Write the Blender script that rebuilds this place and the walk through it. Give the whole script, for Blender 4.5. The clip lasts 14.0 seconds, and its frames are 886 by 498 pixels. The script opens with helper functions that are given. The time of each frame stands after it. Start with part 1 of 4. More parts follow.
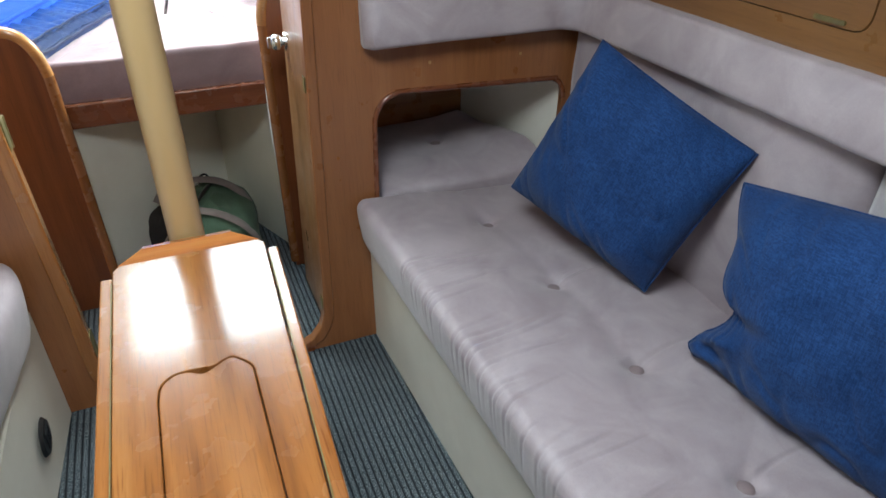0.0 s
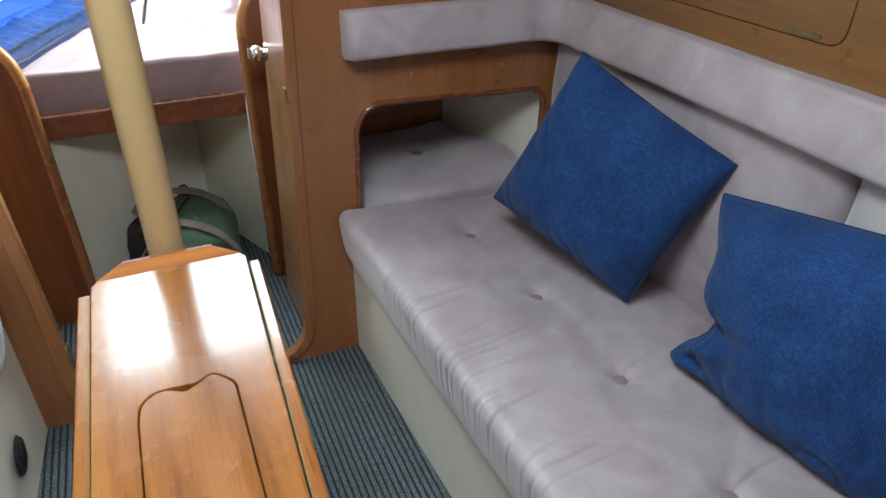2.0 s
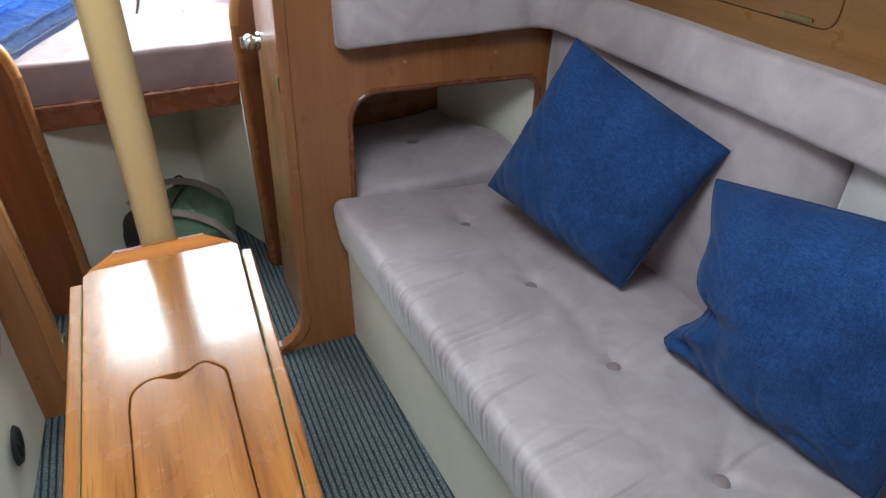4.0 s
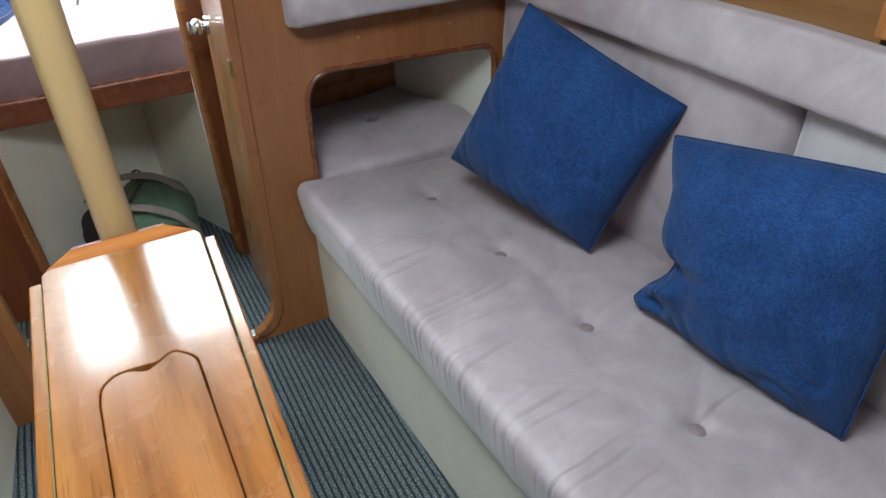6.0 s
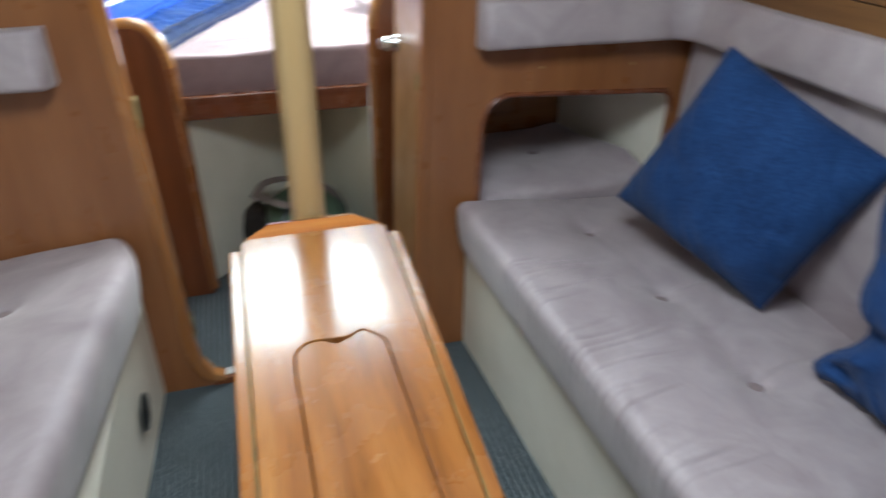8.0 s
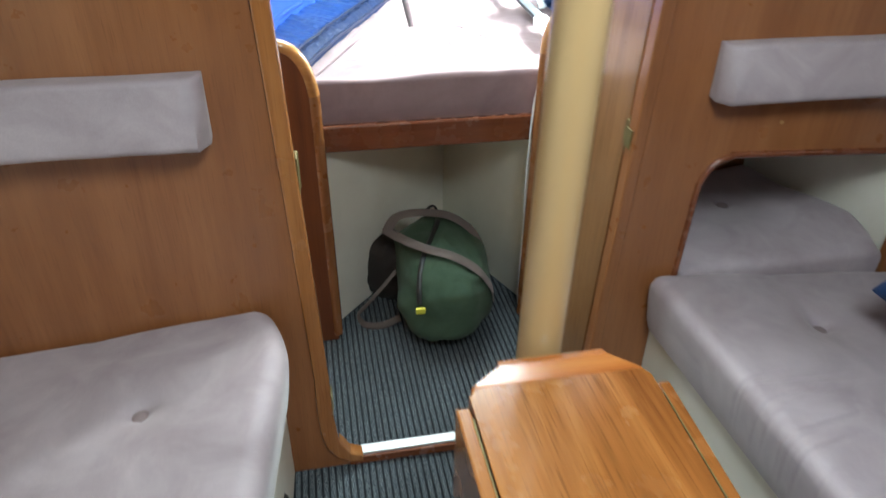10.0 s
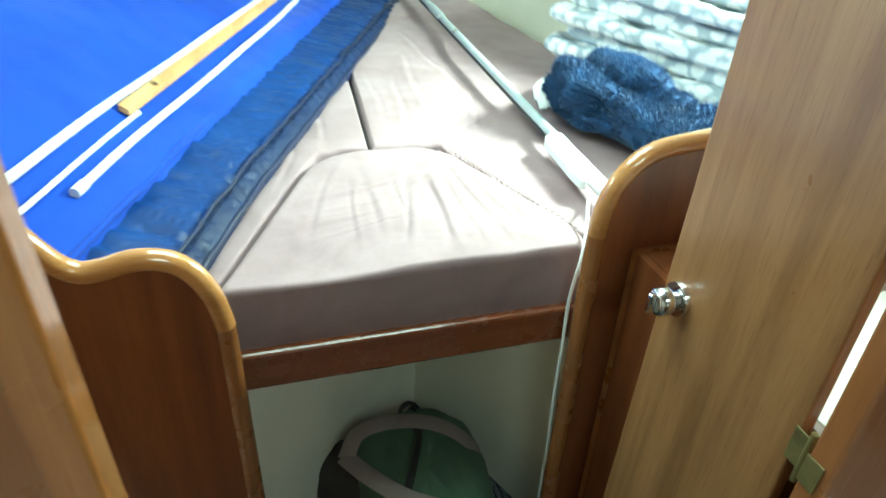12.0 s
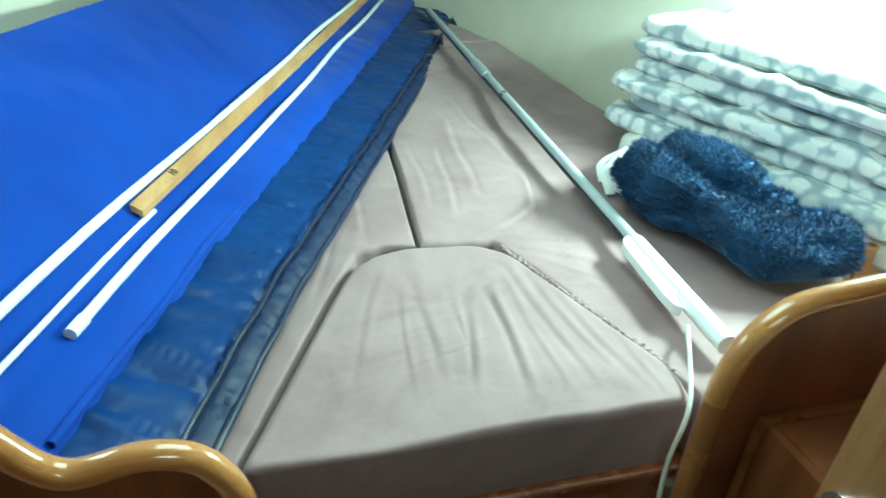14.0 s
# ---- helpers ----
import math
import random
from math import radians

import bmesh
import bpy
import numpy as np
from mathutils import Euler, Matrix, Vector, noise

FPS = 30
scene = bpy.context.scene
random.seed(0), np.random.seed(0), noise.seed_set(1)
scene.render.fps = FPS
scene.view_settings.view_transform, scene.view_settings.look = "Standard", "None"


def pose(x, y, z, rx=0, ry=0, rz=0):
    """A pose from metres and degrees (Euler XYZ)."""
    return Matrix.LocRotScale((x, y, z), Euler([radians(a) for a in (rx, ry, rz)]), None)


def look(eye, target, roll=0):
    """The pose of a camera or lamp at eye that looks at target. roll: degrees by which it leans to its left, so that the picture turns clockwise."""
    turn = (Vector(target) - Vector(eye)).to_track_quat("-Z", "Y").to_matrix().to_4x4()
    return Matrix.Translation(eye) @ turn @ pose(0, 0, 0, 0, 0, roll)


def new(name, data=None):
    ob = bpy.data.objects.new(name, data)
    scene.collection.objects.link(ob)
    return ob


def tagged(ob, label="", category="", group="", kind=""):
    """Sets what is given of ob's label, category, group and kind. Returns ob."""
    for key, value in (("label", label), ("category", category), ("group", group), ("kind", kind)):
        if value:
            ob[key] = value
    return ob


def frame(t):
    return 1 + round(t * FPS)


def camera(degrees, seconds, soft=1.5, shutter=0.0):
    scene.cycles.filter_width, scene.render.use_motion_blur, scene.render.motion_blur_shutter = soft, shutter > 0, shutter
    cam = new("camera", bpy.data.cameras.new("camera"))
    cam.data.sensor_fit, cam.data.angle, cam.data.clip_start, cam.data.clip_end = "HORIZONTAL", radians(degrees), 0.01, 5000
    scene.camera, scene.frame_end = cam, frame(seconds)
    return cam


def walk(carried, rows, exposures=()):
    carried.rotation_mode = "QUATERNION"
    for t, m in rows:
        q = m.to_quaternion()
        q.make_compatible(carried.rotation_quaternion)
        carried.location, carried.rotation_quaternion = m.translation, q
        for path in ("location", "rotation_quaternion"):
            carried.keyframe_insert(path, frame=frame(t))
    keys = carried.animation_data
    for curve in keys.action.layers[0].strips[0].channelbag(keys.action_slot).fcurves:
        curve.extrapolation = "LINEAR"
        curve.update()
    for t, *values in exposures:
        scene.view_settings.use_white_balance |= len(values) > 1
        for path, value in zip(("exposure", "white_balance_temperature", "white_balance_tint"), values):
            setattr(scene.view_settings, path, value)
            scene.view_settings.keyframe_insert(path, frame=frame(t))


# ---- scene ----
cam = camera(66.8, 14.0, shutter=0.5)
FORE, SALOON, AFT, SIDE, PORTLIGHT = 25.0, 27.0, 1.9, 0.5, 185.0
PATH = [
    (0, (0.036, 0.084, 1.371), (0.677, 1.646, 0.299), -0.2),
    (0.5, (0.028, 0.066, 1.369), (0.671, 1.604, 0.265), -1.7),
    (1, (0.029, 0.077, 1.379), (0.752, 1.619, 0.33), -0.8),
    (1.5, (0.038, 0.089, 1.375), (0.772, 1.63, 0.334), 0.5),
    (2, (0.035, 0.092, 1.377), (0.732, 1.643, 0.324), 0.4),
    (2.5, (0.033, 0.089, 1.376), (0.71, 1.647, 0.32), -0.2),
    (3, (0.037, 0.083, 1.375), (0.708, 1.641, 0.316), -0.5),
    (5.5, (0.055, 0.084, 1.364), (0.809, 1.562, 0.248), -0.3),
    (6, (0.051, 0.077, 1.359), (0.803, 1.547, 0.231), -2.4),
    (6.5, (0.069, 0.081, 1.355), (0.91, 1.516, 0.245), -0.2),
    (7, (0.072, 0.081, 1.358), (0.871, 1.543, 0.251), -0.8),
    (7.5, (0.059, 0.084, 1.369), (0.799, 1.608, 0.305), -1.5),
    (8, (-0.081, 0.105, 1.307), (0.421, 1.762, 0.305), 0.6),
    (8.2, (-0.044, 0.078, 1.329), (0.196, 1.742, 0.245), -2.2),
    (10.3, (-0.331, 0.682, 1.365), (0.069, 2.328, 0.301), 2.8),
    (10.5, (-0.349, 0.771, 1.372), (0.123, 2.403, 0.317), 4.7),
    (10.8, (-0.317, 0.895, 1.384), (0.055, 2.516, 0.274), 1.2),
    (11, (-0.3, 0.988, 1.395), (0.036, 2.625, 0.298), -0.2),
    (11.3, (-0.277, 1.081, 1.422), (0.018, 2.767, 0.387), -0.8),
    (11.5, (-0.257, 1.156, 1.434), (0.094, 2.886, 0.495), 1.7),
    (12, (-0.221, 1.357, 1.408), (0.308, 2.979, 0.363), 2.8),
    (12.5, (-0.215, 1.426, 1.4), (0.306, 2.983, 0.257), -0.5),
    (13, (-0.204, 1.457, 1.411), (0.264, 3.051, 0.297), -1.9),
    (13.5, (-0.197, 1.59, 1.442), (0.338, 3.221, 0.416), 1.9),
    (14, (-0.238, 1.651, 1.452), (0.268, 3.31, 0.459), 4.0),
]
walk(cam, [(t, look(eye, target, roll)) for t, eye, target, roll in PATH],
     [(0.0, 0.02, 6450, 7), (3.2, 0.02, 6450, 7), (5.5, 0.12, 6400, 6), (7.5, 0.16, 6400, 6), (8.2, -0.08, 6450, 7), (10.3, 0.2, 6500, 4), (10.5, 0.3, 6500, 3), (11.1, 0.2, 6450, -4), (11.6, 0.03, 6520, -12), (12.2, -0.50, 6450, -24), (13.2, -0.6, 6400, -26), (14.0, -1.12, 6150, -30)])

# ---- world and light ----
world = bpy.data.worlds.new("sky")
scene.world = world
world.use_nodes = True
wn, wl = world.node_tree.nodes, world.node_tree.links
sky = wn.new("ShaderNodeTexSky")
sky.sky_type, sky.sun_disc = "NISHITA", False
sky.sun_elevation, sky.sun_rotation = radians(52), radians(40)
wl.new(sky.outputs[0], wn["Background"].inputs[0])
wn["Background"].inputs[1].default_value = 0.12

sun = new("sun", bpy.data.lights.new("sun", "SUN"))
sun.data.energy, sun.data.angle, sun.data.color = 0.6, radians(12), (1.0, 0.96, 0.9)
sun.matrix_world = look((3.0, 6.0, 6.0), (0.2, 3.0, 0.8))


def window_light(name, place, target, width, depth, watts, colour):
    """Sky light that comes in through an opening."""
    ob = new(name, bpy.data.lights.new(name, "AREA"))
    ob.data.shape, ob.data.size, ob.data.size_y, ob.data.energy, ob.data.color = "RECTANGLE", width, depth, watts, colour
    ob.matrix_world = look(place, target)
    return ob


window_light("forehatch_light", (0.03, 2.50, 1.735), (0.03, 2.501, 0.0), 0.66, 0.64, FORE, (0.80, 0.95, 1.0))
# Saloon hatch and port window are out of view, added to light the cabin.
window_light("saloon_top_fill", (0.0, 0.55, 1.93), (0.0, 0.551, 0.0), 0.56, 0.56, SALOON, (0.82, 0.94, 1.0))
window_light("companionway_light", (0.0, -1.58, 1.45), (0.0, 0.0, 0.9), 0.62, 0.8, AFT, (0.82, 0.94, 1.0))
window_light("port_saloon_fill", (-1.17, 0.7, 1.55), (0.0, 0.7, 1.0), 0.9, 0.2, SIDE, (0.82, 0.94, 1.0))
# Port portlight is unseen: added fill for the door and quilts.
window_light("port_forepeak_fill", (-0.93, 2.72, 1.44), (0.6, 2.55, 0.95), 0.42, 0.18, 0.045 * PORTLIGHT, (0.82, 0.96, 1.0))
window_light("portlight_light", (1.20, 2.72, 1.42), (1.0, 2.93, 0.9), 0.42, 0.18, PORTLIGHT, (0.82, 0.96, 1.0))


# ---- materials ----
def blank(name, rough=0.5, metal=0.0):
    m = bpy.data.materials.new(name)
    m.use_nodes = True
    b = m.node_tree.nodes["Principled BSDF"]
    b.inputs["Roughness"].default_value, b.inputs["Metallic"].default_value = rough, metal
    return m, m.node_tree.nodes, m.node_tree.links, b


def coords(n, l, scale, turn=(0, 0, 0)):
    tc, mp = n.new("ShaderNodeTexCoord"), n.new("ShaderNodeMapping")
    l.new(tc.outputs["Object"], mp.inputs[0])
    mp.inputs["Scale"].default_value = scale
    mp.inputs["Rotation"].default_value = [radians(a) for a in turn]
    return mp.outputs[0]


def grain(n, l, vec, scale, detail=4.0, rough=0.55, warp=0.0):
    t = n.new("ShaderNodeTexNoise")
    l.new(vec, t.inputs["Vector"])
    t.inputs["Scale"].default_value, t.inputs["Detail"].default_value = scale, detail
    t.inputs["Roughness"].default_value, t.inputs["Distortion"].default_value = rough, warp
    return t.outputs["Fac"]


def ramp(n, l, fac, stops):
    r = n.new("ShaderNodeValToRGB")
    l.new(fac, r.inputs[0])
    while len(r.color_ramp.elements) < len(stops):
        r.color_ramp.elements.new(0.5)
    for e, (p, c) in zip(r.color_ramp.elements, stops):
        e.position, e.color = p, (*c, 1)
    return r.outputs[0]


def mixed(n, l, a, b, fac, mode="MIX"):
    x = n.new("ShaderNodeMix")
    x.data_type, x.blend_type = "RGBA", mode
    for value, socket in ((fac, x.inputs[0]), (a, x.inputs[6]), (b, x.inputs[7])):
        if isinstance(value, (int, float)):
            socket.default_value = value
        elif isinstance(value, tuple):
            socket.default_value = (*value, 1)
        else:
            l.new(value, socket)
    return x.outputs[2]


def bumped(n, l, b, height, strength, distance, chain=None):
    u = n.new("ShaderNodeBump")
    u.inputs["Strength"].default_value, u.inputs["Distance"].default_value = strength, distance
    l.new(height, u.inputs["Height"])
    if chain is not None:
        l.new(chain, u.inputs["Normal"])
    l.new(u.outputs[0], b.inputs["Normal"])
    return u.outputs[0]


def wood(name, dark, mid, light, axis="z", rough=0.3, coat=0.5, figure=1.0, strong=0.6):
    """Varnished timber: broad figure, fine streaks and pores, all along one axis."""
    m, n, l, b = blank(name, rough)
    long = {"x": (0.06, 1, 1), "y": (1, 0.06, 1), "z": (1, 1, 0.06)}[axis]
    v = coords(n, l, long)
    broad = grain(n, l, v, 9.0 * figure, 3.0, 0.5, 1.4)
    fine = grain(n, l, v, 95.0, 5.0, 0.65)
    pores = grain(n, l, coords(n, l, tuple(0.03 if s < 1 else 1 for s in long)), 420.0, 2.0)
    base = ramp(n, l, broad, [(0.28, dark), (0.5, mid), (0.74, light)])
    streak = ramp(n, l, fine, [(0.3, (0.76, 0.72, 0.68)), (0.6, (1.0, 1.0, 1.0))])
    base = mixed(n, l, base, streak, strong, "MULTIPLY")
    pit = ramp(n, l, pores, [(0.32, (0.62, 0.55, 0.5)), (0.44, (1, 1, 1))])
    base = mixed(n, l, base, pit, strong * 0.8, "MULTIPLY")
    l.new(base, b.inputs["Base Color"])
    r = ramp(n, l, grain(n, l, coords(n, l, (1, 1, 1)), 14.0), [(0.3, (rough * 0.8,) * 3), (0.7, (rough * 1.3,) * 3)])
    l.new(r, b.inputs["Roughness"])
    b.inputs["Coat Weight"].default_value, b.inputs["Coat Roughness"].default_value = coat, 0.12
    bumped(n, l, b, fine, 0.12, 0.002)
    return m


def cloth(name, dark, light, rough=0.85, sheen=0.5, weave=900.0, bump=0.25, blotch=7.0, tint=(1, 0.97, 0.95)):
    """Pile or woven cloth: broad rubbed patches, fine fibre, a soft sheen."""
    m, n, l, b = blank(name, rough)
    v = coords(n, l, (1, 1, 1))
    broad = grain(n, l, v, blotch, 5.0, 0.6, 0.6)
    fibre = grain(n, l, v, weave, 2.0)
    base = ramp(n, l, broad, [(0.3, dark), (0.7, light)])
    fleck = ramp(n, l, fibre, [(0.3, (0.8, 0.8, 0.8)), (0.7, (1.08, 1.08, 1.08))])
    l.new(mixed(n, l, base, fleck, 0.8, "MULTIPLY"), b.inputs["Base Color"])
    b.inputs["Sheen Weight"].default_value, b.inputs["Sheen Roughness"].default_value = sheen, 0.4
    b.inputs["Sheen Tint"].default_value = (*tint, 1)
    first = bumped(n, l, b, fibre, bump, 0.0012)
    bumped(n, l, b, grain(n, l, v, 38.0, 3.0), 0.12, 0.006, first)
    return m


def woven(name, dark, light, pitch=480.0):
    """Coarse linen: crossing threads with slubs."""
    m, n, l, b = blank(name, 0.85)
    v = coords(n, l, (1, 1, 1))
    w1 = grain(n, l, coords(n, l, (0.12, 1, 1)), pitch, 2.0)
    w2 = grain(n, l, coords(n, l, (1, 0.12, 1)), pitch, 2.0)
    threads = mixed(n, l, w1, w2, 0.5)
    base = ramp(n, l, grain(n, l, v, 9.0, 4.0), [(0.3, dark), (0.7, light)])
    fleck = ramp(n, l, threads, [(0.4, (0.50, 0.52, 0.58)), (0.6, (1.30, 1.26, 1.18))])
    l.new(mixed(n, l, base, fleck, 0.85, "MULTIPLY"), b.inputs["Base Color"])
    b.inputs["Sheen Weight"].default_value = 0.08
    bumped(n, l, b, threads, 0.5, 0.0015)
    return m


def plain(name, a, c, rough=0.5, metal=0.0, scale=12.0, bump=0.05, fine=150.0, coat=0.0):
    """Paint, plastic, metal: slight blotches, fine unevenness."""
    m, n, l, b = blank(name, rough, metal)
    v = coords(n, l, (1, 1, 1))
    l.new(ramp(n, l, grain(n, l, v, scale, 5.0), [(0.3, a), (0.7, c)]), b.inputs["Base Color"])
    b.inputs["Coat Weight"].default_value = coat
    if bump:
        bumped(n, l, b, grain(n, l, v, fine, 3.0), bump, 0.002)
    return m


def carpet_cloth(name):
    """Ribbed needle-felt carpet: grey-blue ribs over black grooves."""
    m, n, l, b = blank(name, 0.95)
    tc, sep = n.new("ShaderNodeTexCoord"), n.new("ShaderNodeSeparateXYZ")
    l.new(tc.outputs["Object"], sep.inputs[0])
    v = coords(n, l, (1, 1, 1))
    height = n.new("ShaderNodeMapRange")
    l.new(sep.outputs["Z"], height.inputs["Value"])
    height.inputs["From Min"].default_value, height.inputs["From Max"].default_value = -0.0035, 0.0
    speck = grain(n, l, v, 300.0, 3.0)
    rib = ramp(n, l, speck, [(0.36, (0.016, 0.021, 0.026)), (0.5, (0.066, 0.082, 0.094)), (0.64, (0.24, 0.27, 0.285))])
    base = mixed(n, l, (0.012, 0.015, 0.020), rib, height.outputs[0])
    soil = ramp(n, l, grain(n, l, v, 5.0, 4.0), [(0.3, (0.8, 0.8, 0.8)), (0.7, (1.1, 1.1, 1.1))])
    l.new(mixed(n, l, base, soil, 0.8, "MULTIPLY"), b.inputs["Base Color"])
    bumped(n, l, b, speck, 0.6, 0.003)
    return m


TEAK = wood("teak_upright", (0.24, 0.086, 0.030), (0.29, 0.109, 0.039), (0.335, 0.132, 0.050), "z", 0.32, 0.35)
TEAK_X = wood("teak_across", (0.19, 0.062, 0.017), (0.29, 0.108, 0.032), (0.38, 0.155, 0.052), "x", 0.30, 0.4)
TEAK_Y = wood("teak_along", (0.16, 0.068, 0.021), (0.225, 0.102, 0.034), (0.28, 0.135, 0.048), "y", 0.32, 0.3)
TABLE = wood("varnished_table", (0.215, 0.068, 0.015), (0.335, 0.120, 0.029), (0.45, 0.185, 0.050), "y", 0.24, 0.65, 1.5, 1.0)
TABLE_END = wood("table_end_grain", (0.30, 0.075, 0.014), (0.48, 0.15, 0.03), (0.6, 0.24, 0.06), "x", 0.2, 1.0, 2.2)
DOOR = wood("door_veneer", (0.19, 0.086, 0.032), (0.28, 0.134, 0.055), (0.34, 0.172, 0.076), "z", 0.34, 0.35)
EDGE = wood("solid_trim", (0.26, 0.09, 0.024), (0.37, 0.14, 0.04), (0.46, 0.20, 0.065), "z", 0.22, 0.8)
RED = wood("reddish_trim", (0.13, 0.034, 0.014), (0.19, 0.056, 0.022), (0.26, 0.085, 0.034), "x", 0.25, 0.7)
RED_Z = wood("reddish_upright", (0.098, 0.025, 0.008), (0.148, 0.042, 0.013), (0.20, 0.062, 0.021), "z", 0.38, 0.2)
UPRIGHT = wood("upright_edge", (0.16, 0.055, 0.017), (0.23, 0.085, 0.027), (0.29, 0.115, 0.040), "z", 0.25, 0.6)
CAP = wood("honey_capping", (0.31, 0.126, 0.037), (0.40, 0.178, 0.057), (0.48, 0.230, 0.080), "x", 0.2, 0.9)
MAUVE = cloth("mauve_velour", (0.325, 0.257, 0.274), (0.475, 0.398, 0.420), 0.58, 0.4)
BUTTON = cloth("button_velour", (0.20, 0.14, 0.145), (0.29, 0.22, 0.225), 0.6, 0.2)
MAUVE_PALE = cloth("pale_mauve_velour", (0.43, 0.38, 0.39), (0.51, 0.46, 0.47), 0.55, 0.35)
BERTH = cloth("berth_velour", (0.212, 0.138, 0.147), (0.290, 0.200, 0.211), 0.8, sheen=0.12)
LINEN = woven("navy_blue_linen", (0.009, 0.037, 0.130), (0.015, 0.056, 0.182))
NAVY = plain("navy_nylon", (0.003, 0.021, 0.100), (0.005, 0.033, 0.150), 0.40, 0, 9.0, 0.06, 60.0)
BAND = plain("dark_navy_band", (0.003, 0.009, 0.036), (0.005, 0.016, 0.062), 0.55, 0, 12.0, 0.06, 40.0)
PIPING = plain("black_piping", (0.004, 0.008, 0.03), (0.008, 0.014, 0.05), 0.4, 0, 20.0, 0.2, 90.0)
ROYAL = cloth("royal_blue_canvas", (0.002, 0.030, 0.26), (0.004, 0.046, 0.36), 0.75, 0.1, 700.0, 0.2, 4.0)
WHITE = plain("white_laminate", (0.72, 0.66, 0.57), (0.80, 0.75, 0.66), 0.45, 0, 6.0, 0.06, 220.0)
CREAM = plain("cream_lining", (0.66, 0.63, 0.52), (0.74, 0.71, 0.60), 0.6, 0, 5.0, 0.12, 120.0)
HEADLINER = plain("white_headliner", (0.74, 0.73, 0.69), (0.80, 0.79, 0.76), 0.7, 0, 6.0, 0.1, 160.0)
# Saloon headliner colour lowered to cut the light it bounces back.
DIM_LINING = plain("dimmed_headliner", (0.46, 0.43, 0.36), (0.54, 0.50, 0.43), 0.7, 0, 6.0, 0.1, 160.0)
CARPET = carpet_cloth("ribbed_carpet")
POST = plain("pale_varnished_post", (0.42, 0.275, 0.125), (0.46, 0.305, 0.145), 0.32, 0, 4.0, 0.04, 60.0, 0.5)
CHROME = plain("chrome", (0.72, 0.72, 0.73), (0.8, 0.8, 0.8), 0.12, 1.0, 30.0, 0.02)
BRASS = plain("dull_brass", (0.15, 0.12, 0.05), (0.26, 0.21, 0.09), 0.5, 0.6, 40.0, 0.08)
ALLOY = plain("sill_alloy", (0.58, 0.58, 0.57), (0.68, 0.68, 0.67), 0.35, 0.9, 30.0, 0.05)
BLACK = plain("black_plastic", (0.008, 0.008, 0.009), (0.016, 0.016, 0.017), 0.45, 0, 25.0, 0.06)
ROPE = plain("white_rope", (0.66, 0.70, 0.72), (0.80, 0.82, 0.82), 0.7, 0, 60.0, 0.6, 220.0)
TUBE = plain("white_tube", (0.70, 0.72, 0.72), (0.78, 0.80, 0.80), 0.4, 0, 20.0, 0.04)
STICK = wood("pine_batten", (0.34, 0.17, 0.065), (0.46, 0.26, 0.11), (0.55, 0.35, 0.17), "y", 0.5, 0.1)
GREEN = cloth("green_canvas", (0.036, 0.068, 0.038), (0.062, 0.105, 0.065), 0.9, 0.05, 600.0, 0.3, 8.0)
BROWN = cloth("dark_brown_canvas", (0.018, 0.013, 0.012), (0.032, 0.024, 0.022), 0.9, 0.05, 600.0, 0.3)
STRAP = cloth("taupe_webbing", (0.13, 0.10, 0.09), (0.19, 0.15, 0.135), 0.9, 0.1, 500.0, 0.4)
TAG = plain("yellow_tag", (0.6, 0.55, 0.04), (0.75, 0.7, 0.08), 0.5)
FLUFF = cloth("petrol_blue_plush", (0.002, 0.016, 0.060), (0.010, 0.055, 0.160), 0.9, 0.2, 300.0, 0.5, 14.0, (0.5, 0.8, 1.0))
for m, level in ((NAVY, 0.30), (BAND, 0.28), (ROYAL, 0.2), (LINEN, 0.2)):
    m.node_tree.nodes["Principled BSDF"].inputs["Specular IOR Level"].default_value = level
SHAFT = plain("pale_alloy_tube", (0.42, 0.47, 0.49), (0.50, 0.55, 0.57), 0.35, 0.25, 20.0, 0.04)
SHAFT_SHADOW = plain("shaft_shadow", (0.02, 0.022, 0.024), (0.04, 0.042, 0.045), 0.35, 0.4)


def quilt_cloth(name):
    m, n, l, b = blank(name, 0.9)
    v = coords(n, l, (1, 1, 1))
    vo = n.new("ShaderNodeTexVoronoi")
    l.new(v, vo.inputs["Vector"])
    vo.inputs["Scale"].default_value = 24.0
    spots = ramp(n, l, vo.outputs["Distance"], [(0.46, (0.86, 0.87, 0.87)), (0.54, (0.60, 0.65, 0.69)), (0.68, (0.40, 0.46, 0.52))])
    l.new(mixed(n, l, spots, ramp(n, l, grain(n, l, v, 40.0), [(0.3, (0.85, 0.85, 0.85)), (0.7, (1, 1, 1))]), 0.6, "MULTIPLY"), b.inputs["Base Color"])
    bumped(n, l, b, grain(n, l, v, 60.0), 0.25, 0.004)
    return m


QUILT = quilt_cloth("patterned_quilt")
SHEET = cloth("white_sheet", (0.68, 0.68, 0.66), (0.78, 0.78, 0.77), 0.9, 0.1)


# ---- builders ----
def part(name, bm, material, parent=None, label="", sharp=None):
    """Links a bmesh as one mesh object under a thing or a part."""
    if sharp is None:
        sharp = 60 if bm.faces.layers.int.get("round") else 17
    bmesh.ops.recalc_face_normals(bm, faces=bm.faces)
    for e in bm.edges:
        e.smooth = not (len(e.link_faces) == 2 and e.calc_face_angle(0) > radians(sharp))
    for face in bm.faces:
        face.smooth = True
    me = bpy.data.meshes.new(name)
    bm.to_mesh(me)
    bm.free()
    me.materials.append(material)
    ob = new(name, me)
    if parent is not None:
        ob.parent = parent
        ob.matrix_parent_inverse = parent.matrix_basis.inverted()
    return tagged(ob, label)


